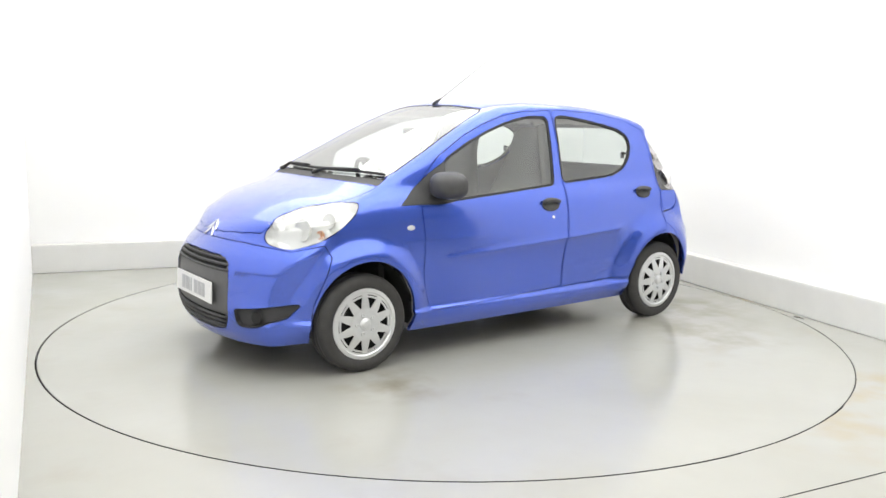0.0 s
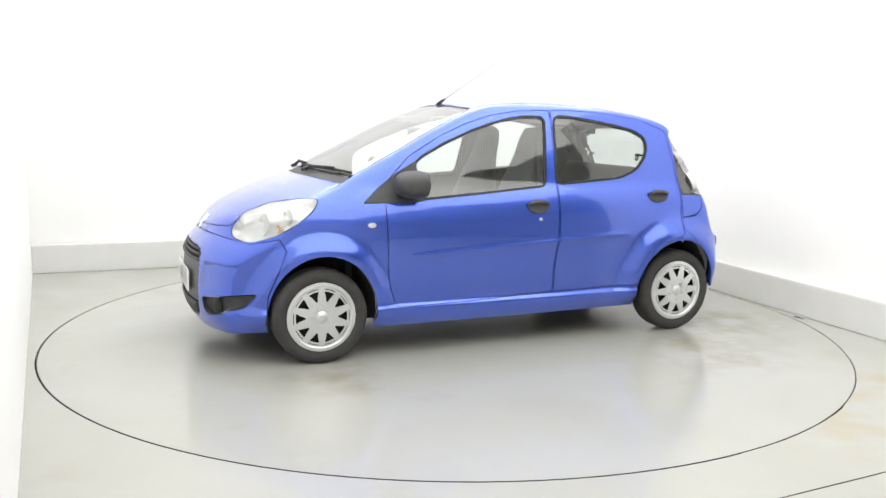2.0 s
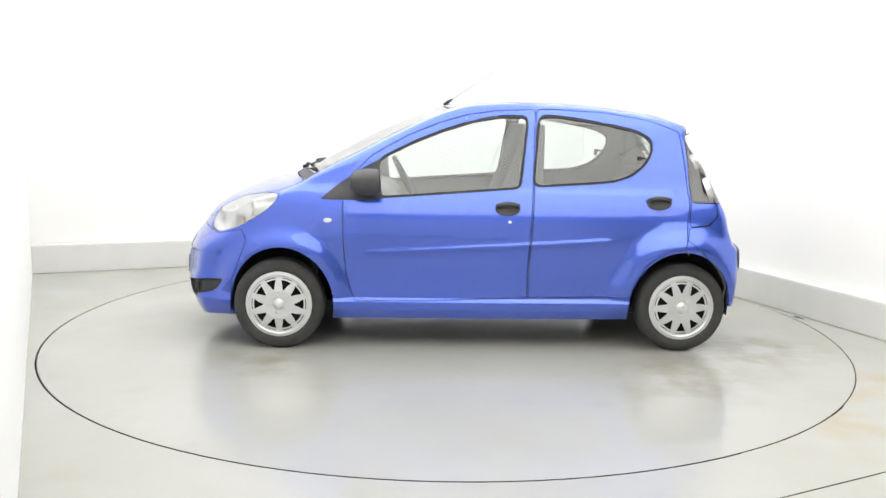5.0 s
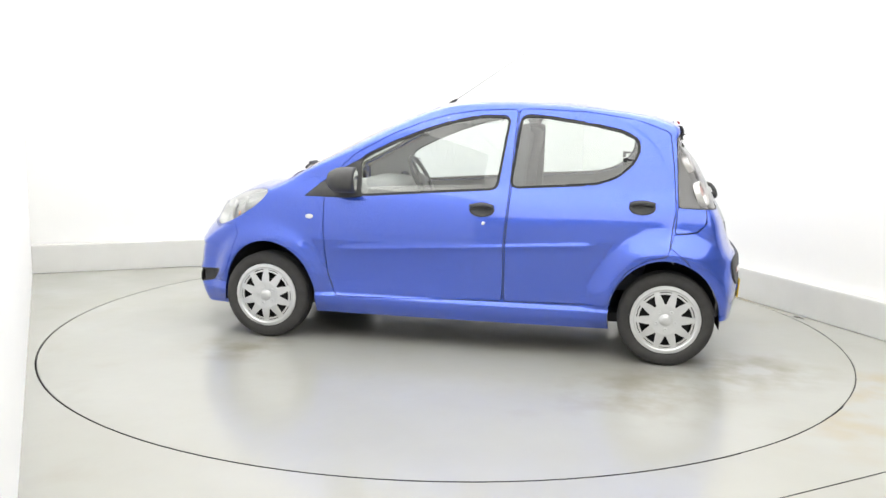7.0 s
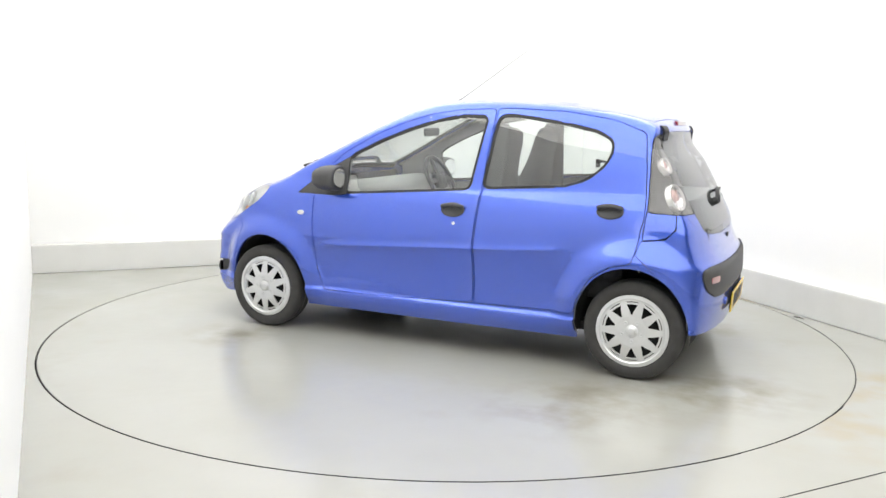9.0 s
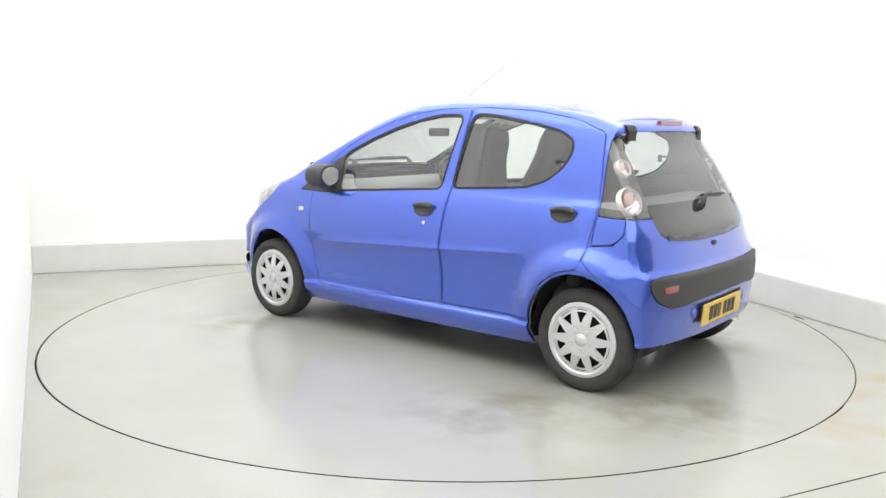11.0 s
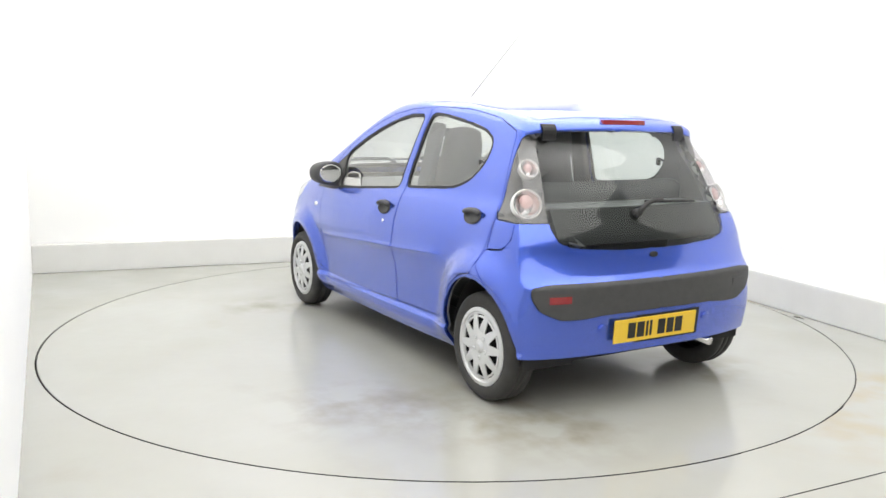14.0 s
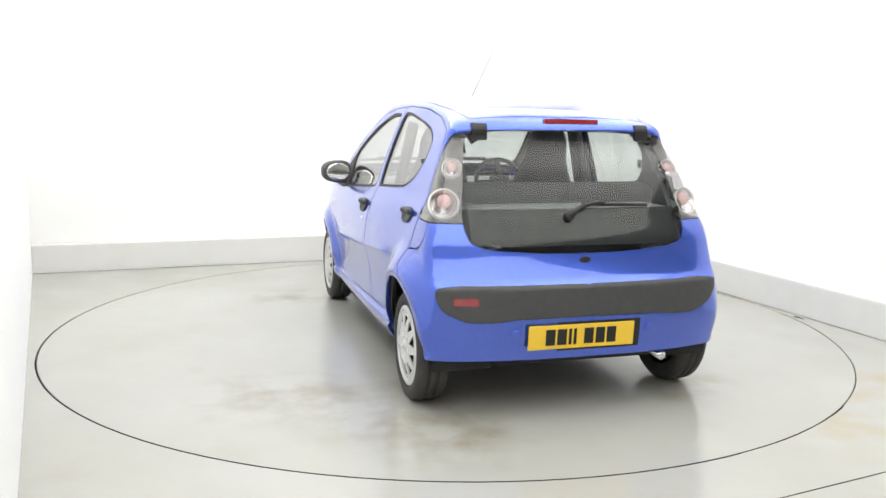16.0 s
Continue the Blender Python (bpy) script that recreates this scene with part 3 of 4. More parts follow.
def turned(bm, centre, normal, prof, n=32):
    """A profile of (radius, height) pairs turned round the normal at a point"""
    m = Matrix.Translation(centre) @ Vector(normal).to_track_quat("Z", "Y").to_matrix().to_4x4()
    rings = [[bm.verts.new(m @ Vector((a * math.cos(2 * math.pi * i / n), a * math.sin(2 * math.pi * i / n), h))) for i in range(n)] for a, h in prof]
    for p, q in zip(rings, rings[1:]):
        for i in range(n):
            bm.faces.new((p[i], p[(i + 1) % n], q[(i + 1) % n], q[i]))
    bmesh.ops.recalc_face_normals(bm, faces=bm.faces)
    return bm


for ob, s in zip(car_parts["tail_lamp_cover"], (1, -1)):
    sheet("lamp_bowl", ob, 0.045, BLACK, "dark grey lamp housing")
    for px, pz, r in ((-1.350, 0.955, 0.072), (-1.276, 1.113, 0.047)):
        c = on_body(px, pz, s)
        n = normal_at(c)
        nrm = (n + Vector((-0.30, 0, 0))).normalized()
        base = c - n * 0.030
        part("lamp_ring", turned(bmesh.new(), base, nrm, [(r, -0.012), (r, 0.018), (r * 0.95, 0.021), (r * 0.89, 0.016), (r * 0.86, 0.004)]), REFLECTOR, ob, "silver ring round the lamp", True)
        part("reflector", turned(bmesh.new(), base, nrm, [(r * 0.87, 0.010), (r * 0.80, 0.000), (r * 0.60, -0.010), (r * 0.35, -0.016), (r * 0.05, -0.018)]), CHROME, ob, "mirrored lamp bowl", True)
        part("red_lens", turned(bmesh.new(), base + nrm * 0.002 + Vector((0, 0, r * 0.22)), nrm, [(r * 0.46, -0.006), (r * 0.45, 0.002), (r * 0.34, 0.007), (r * 0.16, 0.010), (r * 0.02, 0.011)]), PINK, ob, "red round lens", True)
        part("bulb", turned(bmesh.new(), base - Vector((0, 0, r * 0.40)), nrm, [(r * 0.17, -0.004), (r * 0.17, 0.012), (r * 0.10, 0.018), (r * 0.01, 0.020)], 16), CHROME, ob, "small silver bulb", True)

# third brake light, rear fog lamp and reflector
bm = bmesh.new()
row = [on_end(-0.185 + 0.28 * k / 12, 1.322, False, 0.002) for k in range(13)]
ends = []
for p in row:
    ends.append([bm.verts.new(p + Vector(d)) for d in ((0.01, 0, 0.012), (-0.012, 0, 0.010), (-0.012, 0, -0.012), (0.01, 0, -0.012))])
for a, b in zip(ends, ends[1:]):
    for i in range(4):
        bm.faces.new((a[i], a[(i + 1) % 4], b[(i + 1) % 4], b[i]))
bm.faces.new(ends[0]), bm.faces.new(ends[-1][::-1])
part("brake_light", bm, RED, car, "long red high-level brake light")


def patch(points, lift, thick):
    """A thin rounded slab laid over a grid of surface points"""
    bm = bmesh.new()
    g = [[bm.verts.new(p + n * lift) for p, n in r] for r in points]
    for a, b in zip(g, g[1:]):
        for i in range(len(a) - 1):
            bm.faces.new((a[i], a[i + 1], b[i + 1], b[i]))
    bmesh.ops.recalc_face_normals(bm, faces=bm.faces)
    mid = points[len(points) // 2][len(points[0]) // 2]
    f = min(bm.faces, key=lambda f: (f.calc_center_median() - mid[0]).length)
    if f.normal.dot(mid[1]) < 0:
        bmesh.ops.reverse_faces(bm, faces=bm.faces)
    edges = [e for e in bm.edges if e.is_boundary]
    r = bmesh.ops.extrude_edge_only(bm, edges=edges)
    for v in [x for x in r["geom"] if isinstance(x, bmesh.types.BMVert)]:
        v.co -= mid[1] * thick
    return bm


def end_grid(y0, y1, z0, z1, front, nu=8, nv=4):
    out = []
    for i in range(nu + 1):
        r = []
        for j in range(nv + 1):
            p = on_end(y0 + (y1 - y0) * i / nu, z0 + (z1 - z0) * j / nv, front)
            r.append((p, normal_at(p)))
        out.append(r)
    return out


for s in (1, -1):
    part("fog_lamp", patch(end_grid(0.520 * s, 0.625 * s, 0.518, 0.550, False), 0.010, 0.02), RED if s > 0 else BLACK, car, "red rear fog lamp" if s > 0 else "dark rear lamp blank")
    part("spoiler_cap", patch(end_grid(0.385 * s, 0.458 * s, 1.228, 1.302, False, 6, 6), 0.007, 0.014), SEAL, car, "black plastic hinge cover above the rear window")

# number plates: flat, set on the bumpers
def plate(name, x, y0, z0, z1, lean, mat, ink, label, bars):
    bm = bmesh.new()
    box(bm, (-0.004, -0.26, z0 - (z0 + z1) / 2), (0.004, 0.26, z1 - (z0 + z1) / 2), 0.002)
    p = part(name, bm, mat, car, label)
    p.matrix_basis = pose(x, y0, (z0 + z1) / 2, 0, lean, 0)
    s = 1 if x > 0 else -1
    for a, wide in bars:
        bm = bmesh.new()
        box(bm, (0.004 * s, a, -0.037), (0.0055 * s, a + wide, 0.037)) if s > 0 else box(bm, (-0.0055, a, -0.037), (-0.004, a + wide, 0.037))
        part("printed_bar", bm, ink, p)
    return p


# raised dark patch paints the shade of a recess that isn't modelled
part("plate_recess_shade", patch(end_grid(-0.262, 0.15, 0.300, 0.432, False, 10, 5), 0.003, 0.006), UNDER, car, "dark patch painted for the shade in the recess behind the rear number plate")
plate("number_plate", -1.602, 0.040, 0.314, 0.425, -4, YELLOW, INK, "yellow rear number plate with black printed bars",
      ((0.132, 0.046), (0.076, 0.046), (0.052, 0.014), (0.028, 0.014), (-0.056, 0.046), (-0.112, 0.044), (-0.168, 0.046)))
plate("number_plate", 1.812, 0.0, 0.345, 0.460, -2, WHITE_PLATE, FAINT, "white front number plate with faint grey print",
      ((-0.17, 0.046), (-0.115, 0.046), (-0.06, 0.014), (-0.035, 0.014), (0.015, 0.046), (0.07, 0.046), (0.125, 0.046)))

# grille slats across the black panel
# near-black patches on the panel paint the shade of its slots
for z0, z1, w in ((0.525, 0.597, 0.325), (0.222, 0.298, 0.335)):
    part("grille_slot_shade", patch(end_grid(-w, w, z0, z1, True, 16, 4), -0.009, 0.004), PIT, car, "dark patch painted for the shade in the slot behind the grille slats")
for z, w, d in ((0.585, 0.30, 0.004), (0.560, 0.345, 0.004), (0.532, 0.36, 0.004), (0.285, 0.355, 0.004), (0.262, 0.345, 0.004), (0.238, 0.325, 0.004)):
    bm = bmesh.new()
    tube(bm, [on_end(-w + 2 * w * k / 16, z, True, -0.004) for k in range(17)], 0.0075, 8)
    part("grille_slat", bm, BLACK, car, "black grille slat", True)
for s in (1, -1):
    c = on_end(0.545 * s, 0.312, True, -0.02)
    part("fog_lamp_blank", disc_on(bmesh.new(), c, (0.9, 0.3 * s, 0), 0.034, 0.01), UNDER, car, "round dark blank in the bumper recess", True)
# twin chevron badge
for k in (0, 1):
    bm = bmesh.new()
    z = 0.700 + 0.030 * k
    pts = []
    for y, dz in ((-0.052, -0.024), (0.0, 0.022), (0.052, -0.024)):
        zz = z + dz
        pts.append(on_end(y, zz, True, 0.004))
    tube(bm, [pts[0], (pts[0] + pts[1]) / 2, pts[1], (pts[1] + pts[2]) / 2, pts[2]], 0.008, 6)
    part("badge", bm, CHROME, car, "chrome chevron badge", True)


def handles(x, z, s, keyhole):
    c = on_body(x, z, s)
    n = normal_at(c)
    bm = bmesh.new()
    # recessed half-moon cup with a bar across its top
    ring = [Vector((0.072 * math.cos(a), 0, 0.042 * math.sin(a))) for a in (2 * math.pi * k / 28 for k in range(28))]
    m = Matrix.Translation(c) @ n.to_track_quat("Y", "Z").to_matrix().to_4x4()
    outer = [bm.verts.new(m @ (v + Vector((0, 0.004, 0)))) for v in ring]
    top = [bm.verts.new(m @ (v * 0.9 + Vector((0, 0.010, 0)))) for v in ring]
    low = [bm.verts.new(m @ (v * 0.75 + Vector((0, 0.002, 0)))) for v in ring]
    for a, b in ((outer, top), (top, low)):
        for i in range(28):
            bm.faces.new((a[i], a[(i + 1) % 28], b[(i + 1) % 28], b[i]))
    bm.faces.new(low)
    h = part("door_handle", bm, BLACK, car, "black plastic door handle in an oval cup", True)
    bm = bmesh.new()
    tube(bm, [m @ Vector((u, 0.012 + 0.008 * (1 - (u / 0.07) ** 2), 0.012 + 0.012 * (1 - (u / 0.07) ** 2))) for u in (-0.066, -0.04, -0.02, 0, 0.02, 0.04, 0.066)], 0.013, 8)
    part("grip", bm, BLACK, h, "", True)
    if keyhole:
        p = on_body(x - 0.012, z - 0.075, s)
        part("door_lock", disc_on(bmesh.new(), p, normal_at(p), 0.010, 0.003), CHROME, car, "round silver key lock", True)


for s in (1, -1):
    handles(-0.137, 0.822, s, True)
    handles(-1.018, 0.862, s, False)
    p = on_body(0.889, 0.745, s)
    bm = disc_on(bmesh.new(), Vector((0, 0, 0)), (0, s, 0), 0.014, 0.005)
    for v in bm.verts:
        v.co.x *= 1.7
    rep = part("side_indicator", bm, REFLECTOR, car, "small clear side indicator", True)
    rep.matrix_basis = Matrix.Translation(p)

# door mirrors
for s in (1, -1):
    bm = bmesh.new()
    bmesh.ops.create_uvsphere(bm, u_segments=28, v_segments=16, radius=1)
    for v in bm.verts:
        x, y, z = v.co
        e = 0.75
        x, y, z = [math.copysign(abs(c) ** e, c) for c in (x, y, z)]
        if x < -0.35:
            x = -0.35 - (x + 0.35) * -0.12
        v.co = (0.118 * x, 0.096 * y, 0.074 * z * (1 - 0.12 * y * s))
    bmesh.ops.recalc_face_normals(bm, faces=bm.faces)
    mr = part("door_mirror", bm, BLACK, car, "black plastic door mirror", True)
    mr.matrix_basis = pose(0.645, 0.775 * s, 0.965, 0, 0, 7 * s)
    bm = bmesh.new()
    lathe(bm, [(0.0008, 0), (0.9, 0), (1.0, 0.06)], 36)
    for v in bm.verts:
        x, y, z = v.co
        v.co = (-0.053 + 0.03 * y, 0.080 * x, 0.058 * z)
    part("mirror_glass", bm, MIRROR, mr, "silvered mirror glass")
    bm = bmesh.new()
    tube(bm, [(0.0, -0.05 * s, -0.03), (0.01, -0.09 * s, -0.045), (0.02, -0.125 * s, -0.055)], 0.026, 10, 0.03)
    part("mirror_arm", bm, BLACK, mr, "", True)

# wipers and aerial
def screen_foot(y):
    """x of the windscreen's lower edge"""
    return float(curve([(0.0, 1.075), (0.20, 1.065), (0.40, 1.035), (0.60, 0.985)], abs(y)))


for y0, y1 in ((0.06, 0.60), (-0.47, 0.08)):
    bm = bmesh.new()
    mid = y0 + 0.55 * (y1 - y0)
    tube(bm, [on_top(screen_foot(y0) + 0.025, y0, 0.012), on_top(screen_foot(y0) + 0.005, y0 + 0.06, 0.026), on_top(screen_foot(mid) - 0.012, mid, 0.026), on_top(screen_foot(mid + 0.06) - 0.022, mid + 0.06, 0.020)], 0.011, 8, 0.007)
    w = part("windscreen_wiper", bm, SEAL, car, "black windscreen wiper arm", True)
    bm = bmesh.new()
    tube(bm, [on_top(screen_foot(y) - 0.022, y, 0.010) for y in (y0 + (y1 - y0) * (0.10 + 0.9 * k / 8) for k in range(9))], 0.008, 6)
    part("wiper_blade", bm, SEAL, w, "", True)
    bm = disc_on(bmesh.new(), on_top(screen_foot(y0) + 0.025, y0, 0.004), (0.3, 0, 1), 0.020, 0.016)
    part("wiper_hub", bm, SEAL, w, "", True)
bm = bmesh.new()
piv = on_end(0.055, 0.890, False, 0.02)
tube(bm, [piv, on_end(0.03, 0.915, False, 0.03), on_end(-0.01, 0.938, False, 0.032), on_end(-0.06, 0.950, False, 0.030), on_end(-0.13, 0.953, False, 0.022)], 0.015, 8, 0.009)
w = part("rear_wiper", bm, SEAL, car, "black rear wiper arm", True)
bm = bmesh.new()
tube(bm, [on_end(-0.02 - 0.085 * k, 0.946 - 0.0022 * k, False, 0.012) for k in range(5)], 0.008, 6)
part("wiper_blade", bm, SEAL, w, "", True)
bm = bmesh.new()
disc_on(bm, piv - Vector((-0.02, 0, 0)), (-1, 0, 0.4), 0.022, 0.02)
part("wiper_hub", bm, SEAL, w, "", True)
bm = bmesh.new()
foot = on_top(0.19, 0.0)
tube(bm, [foot + Vector((0.02, 0, -0.01)), foot + Vector((0.0, 0, 0.014)), foot + Vector((-0.03, 0, 0.032))], 0.018, 10, 0.006)
aer = part("aerial", bm, SEAL, car, "thin black roof aerial on a rubber foot", True)
bm = bmesh.new()
tube(bm, [foot + Vector((-0.02, 0, 0.026)), foot + Vector((-0.56, 0, 0.39))], 0.0030, 6, 0.0015)
part("whip", bm, TRIM, aer, "thin metal whip")


# the disc at y 0.350 stands in for a highlight on the paint
for y, z in ((0.350, 0.387), (-0.312, 0.382)):
    p = on_end(y, z, False)
    part("bumper_disc", disc_on(bmesh.new(), p, normal_at(p), 0.021, 0.008), PAINT, car, "small round painted disc beside the number plate, the left one a paint highlight", True)
p = on_end(0.0, 0.703, False)
bm = disc_on(bmesh.new(), Vector(), (-1, 0, 0), 0.014, 0.006)
for v in bm.verts:
    v.co.y *= 1.8
part("tailgate_lock", bm, SEAL, car, "dark tailgate lock button", True).matrix_basis = Matrix.Translation(p)
bm = bmesh.new()
tube(bm, [(-1.15, -0.42, 0.235), (-1.40, -0.42, 0.235), (-1.53, -0.42, 0.225)], 0.022, 14)
part("exhaust_pipe", bm, CHROME, car, "bright metal exhaust tailpipe", True)


# ---------------------------------------------------------------- cabin
def soft_box(lo, hi, bevel):
    return box(bmesh.new(), lo, hi, bevel)


def seat(x, y):
    ob = new("car_seat")
    ob.parent = car
    tagged(ob, "dark grey cloth front seat with built-in headrest")
    ob.matrix_basis = pose(x, y, 0.0)
    part("cushion", soft_box((-0.22, -0.23, 0.34), (0.28, 0.23, 0.50), 0.05), CLOTH, ob, "", True)
    bm = bmesh.new()
    rows = []
    for z, w, d in ((0.0, 0.22, 0.07), (0.15, 0.235, 0.075), (0.32, 0.225, 0.07), (0.45, 0.19, 0.055), (0.54, 0.15, 0.045), (0.60, 0.125, 0.042), (0.68, 0.12, 0.04), (0.735, 0.095, 0.032), (0.75, 0.05, 0.015)):
        z, d = z * 1.15, d * 1.5
        rows.append([bm.verts.new((d * math.copysign(abs(math.cos(a)) ** 0.7, math.cos(a)), w * math.copysign(abs(math.sin(a)) ** 0.7, math.sin(a)), z)) for a in (2 * math.pi * k / 24 for k in range(24))])
    for p, q in zip(rows, rows[1:]):
        for i in range(24):
            bm.faces.new((p[i], p[(i + 1) % 24], q[(i + 1) % 24], q[i]))
    bm.faces.new(rows[-1])
    b = part("backrest", bm, CLOTH, ob, "", True)
    b.matrix_basis = pose(-0.24, 0, 0.44, 0, -14, 0)


seat(0.12, 0.33)
seat(0.12, -0.33)
bm = soft_box((-1.02, -0.56, 0.36), (-0.55, 0.56, 0.50), 0.05)
part("rear_bench", bm, CLOTH, car, "dark grey cloth rear bench", True)
bm = soft_box((-0.06, -0.56, 0.0), (0.06, 0.56, 0.60), 0.055)
b = part("bench_back", bm, CLOTH, car, "dark grey cloth bench back", True)
b.matrix_basis = pose(-0.98, 0, 0.44, 0, -14, 0)
bm = bmesh.new()
prof = [(0.95, 0.86), (0.80, 0.925), (0.62, 0.915), (0.52, 0.87), (0.50, 0.80), (0.56, 0.66), (0.60, 0.50), (0.95, 0.50)]
L, Rr = [[bm.verts.new((x, 0.60 * s, z)) for x, z in prof] for s in (1, -1)]
for i in range(len(prof)):
    j = (i + 1) % len(prof)
    bm.faces.new((L[i], L[j], Rr[j], Rr[i]))
bm.faces.new(L[::-1]), bm.faces.new(Rr)
bmesh.ops.bevel(bm, geom=list(bm.edges), offset=0.02, segments=2, affect="EDGES")
part("dashboard", bm, DASH, car, "grey plastic dashboard", True)
wheel = bmesh.new()
ring = []
for i in range(36):
    a = 2 * math.pi * i / 36
    ring.append([wheel.verts.new(((0.175 + 0.015 * math.cos(b)) * math.cos(a), (0.175 + 0.015 * math.cos(b)) * math.sin(a), 0.015 * math.sin(b))) for b in (2 * math.pi * k / 8 for k in range(8))])
for i in range(36):
    p, q = ring[i], ring[(i + 1) % 36]
    for k in range(8):
        wheel.faces.new((p[k], p[(k + 1) % 8], q[(k + 1) % 8], q[k]))
box(wheel, (-0.06, -0.07, -0.03), (0.05, 0.07, 0.01), 0.015)
for s in (1, -1):
    box(wheel, (-0.02, min(0.06 * s, 0.17 * s), -0.012), (0.02, max(0.06 * s, 0.17 * s), 0.004), 0.004)
box(wheel, (0.03, -0.02, -0.012), (0.17, 0.02, 0.004), 0.004)
st = part("steering_wheel", wheel, SEAL, car, "black three-spoke steering wheel", True)
st.matrix_basis = pose(0.46, -0.33, 0.90, 0, -62, 0)
part("parcel_shelf", soft_box((-1.385, -0.50, 0.905), (-1.16, 0.50, 0.925), 0.008), TRIM, car, "grey parcel shelf behind the bench", True)
part("tailgate_trim", patch(end_grid(-0.525, 0.525, 0.765, 0.930, False, 14, 5), -0.012, 0.004), SEAL, car, "black band across the foot of the glass tailgate")
for s in (1, -1):
    p = on_body(-0.915, 1.105, s, -0.016)
    bm = box(bmesh.new(), (-0.012, -0.008, -0.022), (0.012, 0.008, 0.022), 0.004)
    tube(bm, [(0.0, 0.0, 0.008), (-0.028, -0.002 * s, 0.012), (-0.05, 0.0, 0.004)], 0.007, 8)
    part("window_catch", bm, SEAL, car, "black catch of the hinged rear side window", True).matrix_basis = Matrix.Translation(p)
part("cabin_floor", soft_box((-1.40, -0.60, 0.19), (1.0, 0.60, 0.25), 0.01), UNDER, car, "dark cabin floor")
bm = bmesh.new()
box(bm, (-1.38, -0.40, 0.20), (1.60, 0.40, 0.30), 0.03)
part("underbody", bm, UNDER, car, "dark underside of the car")
part("bulkhead", soft_box((0.96, -0.60, 0.25), (1.0, 0.60, 0.94), 0.005), UNDER, car, "dark bulkhead behind the dashboard")
for s in (1, -1):
    part("belt_pillar", soft_box((-0.075, -0.02, 0.0), (0.055, 0.02, 0.80), 0.015), CLOTH, car, "dark grey pillar trim", True).matrix_basis = pose(-0.27, 0.66 * s, 0.52, 12 * s, -2, 0)
    part("sun_visor", soft_box((0.18, 0.33 * s - 0.16, 1.325), (0.32, 0.33 * s + 0.16, 1.34), 0.006), LINING, car, "pale folded sun visor", True)
part("rear_view_mirror", soft_box((0.36, -0.10, 1.21), (0.385, 0.10, 1.265), 0.012), SEAL, car, "black rear view mirror", True)


# ---------------------------------------------------------------- booth: floor, turntable, low walls, white walls
def floor_material(name, table):
    m = bpy.data.materials.new(name)
    m.use_nodes = True
    nt = m.node_tree
    b = nt.nodes["Principled BSDF"]
    tc = nt.nodes.new("ShaderNodeTexCoord")

    def noise_node(scale, detail=5):
        n = nt.nodes.new("ShaderNodeTexNoise")
        n.inputs["Scale"].default_value, n.inputs["Detail"].default_value = scale, detail
        nt.links.new(tc.outputs["Object"], n.inputs["Vector"])
        return n

    def ramp(src, lo, hi, a, c):
        r = nt.nodes.new("ShaderNodeMapRange")
        r.inputs[1].default_value, r.inputs[2].default_value, r.inputs[3].default_value, r.inputs[4].default_value = lo, hi, a, c
        nt.links.new(src, r.inputs[0])
        return r.outputs[0]

    def mix(fac, a, c):
        x = nt.nodes.new("ShaderNodeMix")
        x.data_type = "RGBA"
        nt.links.new(fac, x.inputs[0])
        if isinstance(a, tuple):
            x.inputs[6].default_value = (*a, 1)
        else:
            nt.links.new(a, x.inputs[6])
        x.inputs[7].default_value = (*c, 1)
        return x.outputs[2]
    base = mix(ramp(noise_node(0.9).outputs["Fac"], 0.35, 0.7, 0, 1), (0.405, 0.405, 0.380), (0.368, 0.364, 0.328))
    col = mix(ramp(noise_node(2.3, 8).outputs["Fac"], 0.60, 0.78, 0, 0.35), base, (0.33, 0.305, 0.25))
    spots = ()
    if not table:
        spots = (((1.95, -1.75), 0.75), ((2.3, -1.2), 0.5), ((2.35, 0.9), 0.5))
        dirt = (0.40, 0.34, 0.24)
    else:
        dirt = (0.22, 0.19, 0.14)
        spots = (((-1.55, 0.75), 0.55), ((-1.9, 0.55), 0.45), ((-1.5, -0.75), 0.4), ((-1.2, 1.2), 0.5), ((1.0, 0.9), 0.35))
    if spots:
        # tyre dirt tracked in along the car's path
        for (x, y), r in spots:
            mp = nt.nodes.new("ShaderNodeMapping")
            mp.inputs["Location"].default_value = (-x, -y, 0)
            nt.links.new(tc.outputs["Object"], mp.inputs[0])
            ln = nt.nodes.new("ShaderNodeVectorMath")
            ln.operation = "LENGTH"
            nt.links.new(mp.outputs[0], ln.inputs[0])
            spot = ramp(ln.outputs["Value"], r, r * 0.2, 0, 1)
            n = ramp(noise_node(3.6, 6).outputs["Fac"], 0.42, 0.70, 0, 0.75)
            mul = nt.nodes.new("ShaderNodeMath")
            mul.operation = "MULTIPLY"
            nt.links.new(spot, mul.inputs[0])
            nt.links.new(n, mul.inputs[1])
            col = mix(mul.outputs[0], col, dirt)
    nt.links.new(col, b.inputs["Base Color"])
    nt.links.new(ramp(noise_node(3.0, 6).outputs["Fac"], 0.3, 0.7, 0.12, 0.24), b.inputs["Roughness"])
    bp = nt.nodes.new("ShaderNodeBump")
    bp.inputs["Strength"].default_value, bp.inputs["Distance"].default_value = 0.06, 0.01
    nt.links.new(noise_node(14.0, 3).outputs["Fac"], bp.inputs["Height"])
    nt.links.new(bp.outputs[0], b.inputs["Normal"])
    b.inputs["Specular IOR Level"].default_value = 0.5
    return m


